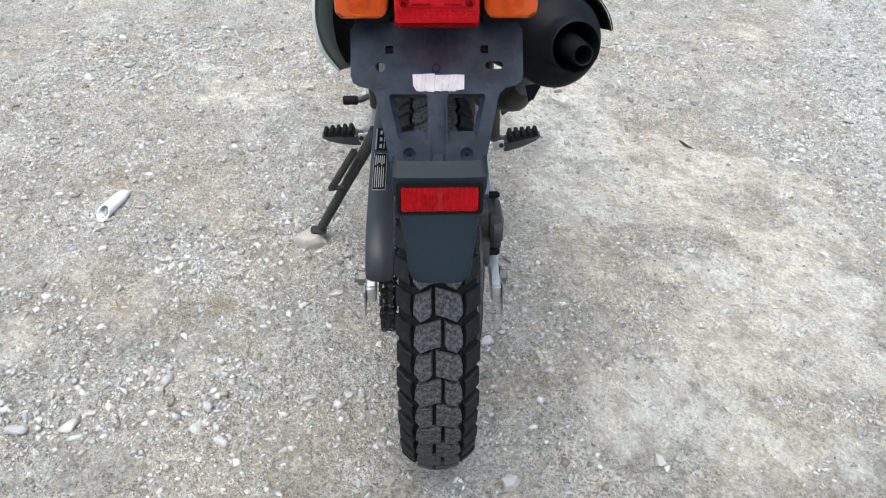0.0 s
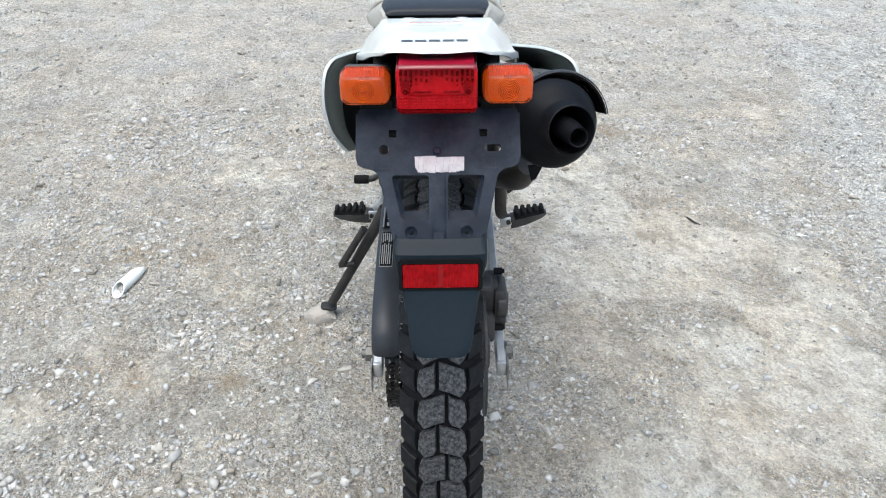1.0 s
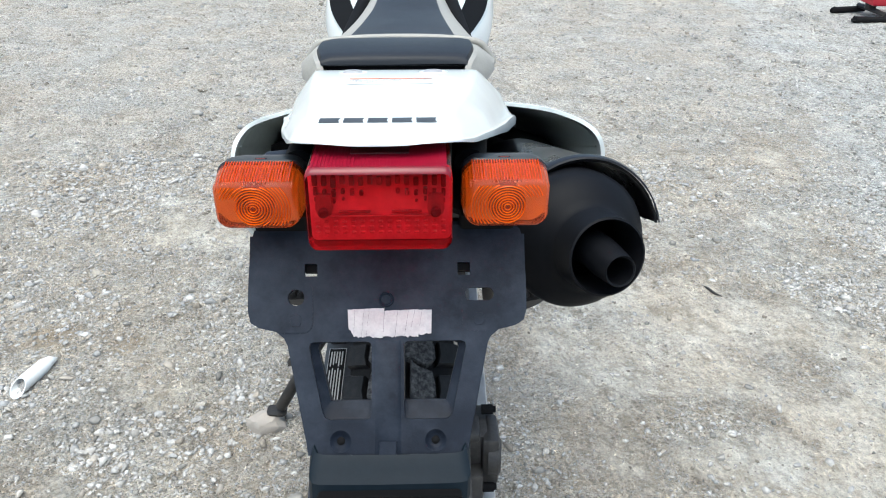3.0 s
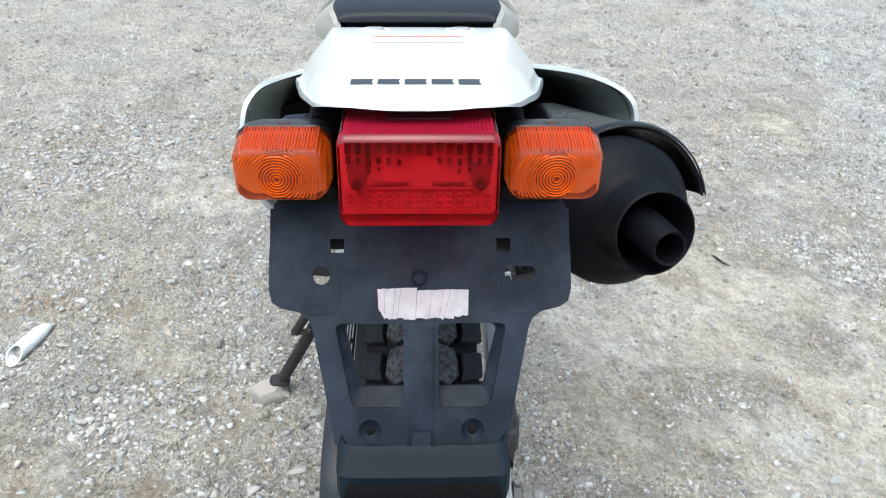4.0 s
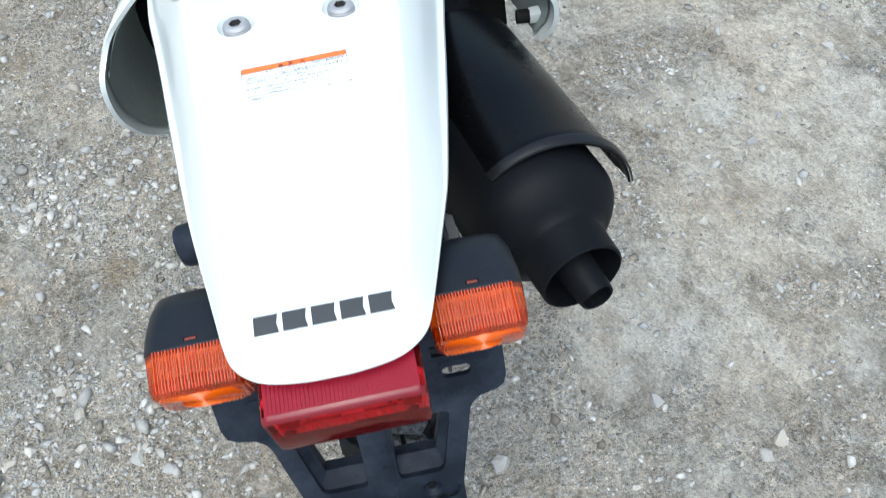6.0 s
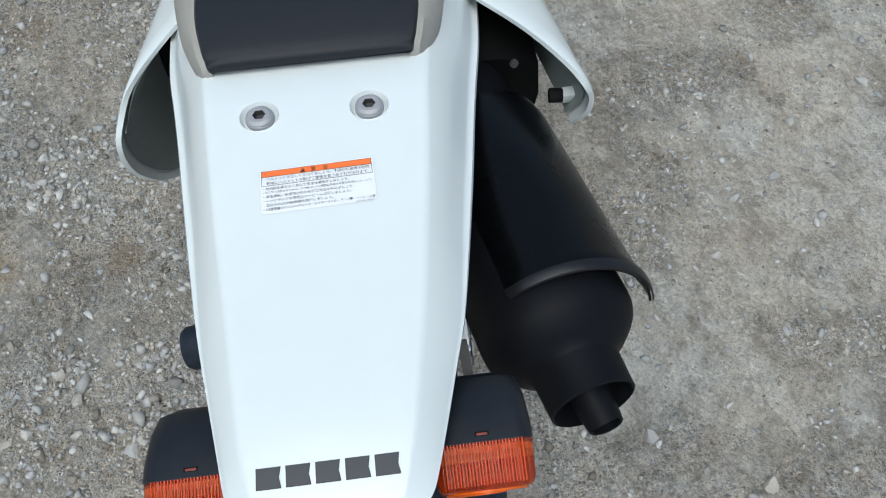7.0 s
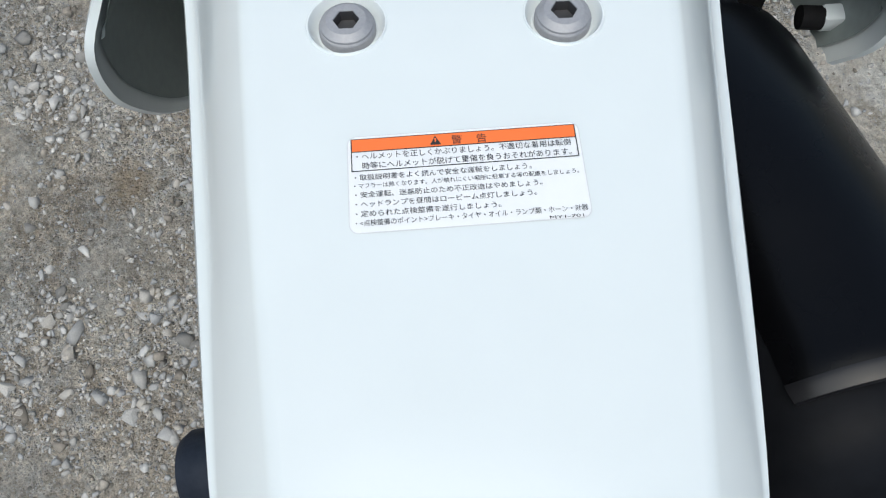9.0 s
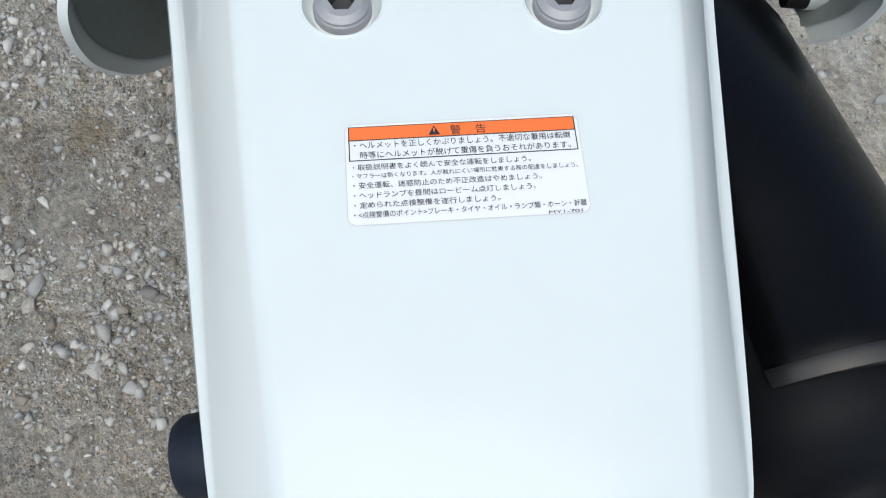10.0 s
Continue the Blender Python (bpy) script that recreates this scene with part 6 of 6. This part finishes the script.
footpeg(-1, -0.212, 0.605, 0.262, -2)
footpeg(1, 0.214, 0.580, 0.266, 11)
bm = bmesh.new()
tube(bm, [(0.150, 0.580, 0.262), (0.1440, 0.55, 0.288), (0.1380, 0.50, 0.372), (0.130, 0.47, 0.42)], 0.0135)
part("peg_bracket", bm, BURNT, bike, "dull grey footpeg bracket")
bm = bmesh.new()
tube(bm, [(-0.15, 0.615, 0.262), (-0.125, 0.60, 0.30), (-0.12, 0.57, 0.36)], 0.012)
part("peg_bracket", bm, ALU, bike, "silver footpeg bracket")
bm = bmesh.new()
tube(bm, [(0.118, 0.60, 0.25), (0.122, 0.595, 0.225), (0.132, 0.59, 0.21)], 0.009)
part("brake_rod", bm, STEEL, bike)
pedal = tagged(new("gear_pedal"), "gear pedal with a black rubber tip")
pedal.parent = bike
bm = bmesh.new()
spin(bm, (-0.178, 0.76, 0.268), (-1, 0, 0), [(0, 0.0001), (0, 0.0105), (0.003, 0.0115), (0.034, 0.0115), (0.037, 0.010), (0.037, 0.0001)], 20)
part("pedal_rubber", bm, RUBBER, pedal)
bm = bmesh.new()
tube(bm, [(-0.182, 0.76, 0.268), (-0.168, 0.760, 0.270), (-0.150, 0.755, 0.280), (-0.110, 0.72, 0.30)], 0.0075)
part("pedal_arm", bm, STAND, pedal)

stand = tagged(new("side_stand"), "extended black steel side stand")
stand.parent = bike
bm = bmesh.new()
tube(bm, [(-0.118, 0.52, 0.310), (-0.146, 0.52, 0.262), (-0.203, 0.518, 0.160), (-0.262, 0.514, 0.056)], [0.018, 0.0135, 0.0115, 0.011], seg=14)
part("stand_leg", bm, STAND, stand)
bm = bmesh.new()
plate(bm, [(x, y) for x, y in rounded(0.019, 0.015, 0.010, 4)], [], 0.004, lambda a, b, d: Vector((-0.270 + a, 0.512 + b, 0.046 + d + 0.12 * (-a))))
part("stand_foot", bm, STAND, stand)
bm = bmesh.new()
a, b = Vector((-0.169, 0.500, 0.272)), Vector((-0.229, 0.502, 0.172))
n = 150
tube(bm, [a + (b - a) * (k / n) + Vector((math.cos(k * 0.9) * 0.0075, math.sin(k * 0.9) * 0.0075, math.cos(k * 0.9) * 0.004)) for k in range(n)], 0.0016, seg=5, sub=1)
cyl(bm, a, b, 0.0085, seg=10)
cyl(bm, b + Vector((0.030, 0, 0.004)), b + Vector((-0.006, 0, -0.001)), 0.0055, seg=10)
part("stand_spring", bm, STAND, stand, "coil return spring")

# ---- loose things on the yard ----
bm = stone_shape(random.Random(21), 0.3, 3, (0.5, 0.85), 10)
pad = thing("stone", bm, PAD_STONE, "flat-topped pinkish stone under the side stand foot", "stone", smooth=24)
pad.matrix_world = Matrix.LocRotScale((-0.295, 0.500, 0.016), Euler((0.05, 0.1, 0.4)), (0.043, 0.037, 0.0285))

# cut length of white pipe with an oblique mouth
tube_thing = tagged(new("pipe_offcut"), "short obliquely cut white plastic pipe lying on gravel", "pipe")
bm = bmesh.new()
A, B = Vector((-0.812, 0.592, 0.020)), Vector((-0.7915, 0.694, 0.013))
u, s, w = basis(B - A)
loops_out, loops_in = [], []
for d, r, slant in ((0.0, 0.0138, 0.016), (0.045, 0.0136, 0.0), (0.085, 0.0125, 0.0), (0.118, 0.0065, -0.010)):
    ring = []
    for k in range(24):
        t = 2 * math.pi * k / 24
        ring.append(A + u * (d + slant * math.sin(t)) + s * (r * math.cos(t)) + w * (r * math.sin(t) * (1 if d < 0.12 else 0.5)))
    loops_out.append(ring)
rings(bm, loops_out, caps=False)
thicken(bm, -0.0022)
part("pipe_wall", bm, TUBE_WHITE, tube_thing, "", 40)
rnd = random.Random(31)
bm = bmesh.new()
for k in range(60):
    a, r = rnd.uniform(0, 6.28), 0.0112 * math.sqrt(rnd.random())
    st = stone_shape(rnd, 0.3, 1)
    me = bpy.data.meshes.new("fill")
    bmesh.ops.scale(st, vec=Vector((0.0034, 0.0034, 0.0030)), verts=st.verts)
    bmesh.ops.translate(st, vec=A + u * (0.020 + rnd.uniform(0, 0.006) + 0.9 * r * math.sin(a)) + s * (r * math.cos(a)) + w * (r * math.sin(a)), verts=st.verts)
    st.to_mesh(me)
    st.free()
    bm.from_mesh(me)
    bpy.data.meshes.remove(me)
part("gravel_fill", bm, GRAVEL, tube_thing, "dark grit packed inside the pipe", 0)

# a bent twig and a red machine's foot across the yard
bm = bmesh.new()
tube(bm, [(0.762, 1.066, 0.004), (0.767, 1.044, 0.009), (0.778, 1.023, 0.008), (0.794, 1.011, 0.005)], [0.0018, 0.0032, 0.0035, 0.002], seg=8)
thing("twig", bm, STAND, "short dark bent twig on the gravel", "twig")
jack = tagged(new("machine_stand"), "red steel machine stand on black rubber-shod feet", "machine")
for a, b in (((2.764, 4.300), (3.10, 4.33)), ((2.750, 4.575), (3.00, 4.655))):
    bm = bmesh.new()
    tube(bm, [(*a, 0.022), (a[0] + 0.03, a[1] + 0.003, 0.020), (b[0], b[1], 0.020)], [0.024, 0.020, 0.020], seg=10)
    part("foot_bar", bm, RUBBER, jack, "black foot bar")
bm = bmesh.new()
tube(bm, [(2.95, 4.64, 0.045), (2.96, 4.50, 0.048), (2.985, 4.345, 0.042)], 0.016, seg=8)
part("cross_bar", bm, STAND, jack)
bm = bmesh.new()
tube(bm, [(2.955, 4.50, 0.05), (2.955, 4.50, 0.16), (2.96, 4.50, 0.30)], 0.035, seg=12)
part("stand_post", bm, STAND, jack)
bm = bmesh.new()
tube(bm, [(3.10, 4.36, 0.03), (3.085, 4.38, 0.10), (3.09, 4.40, 0.25)], 0.009, seg=8)
part("stay", bm, STAND, jack)
bm = bmesh.new()
box(bm, (3.08, 4.50, 0.205), (0.36, 0.22, 0.24), 0.02)
part("machine_body", bm, RED_PAINT, jack, "red painted steel body")
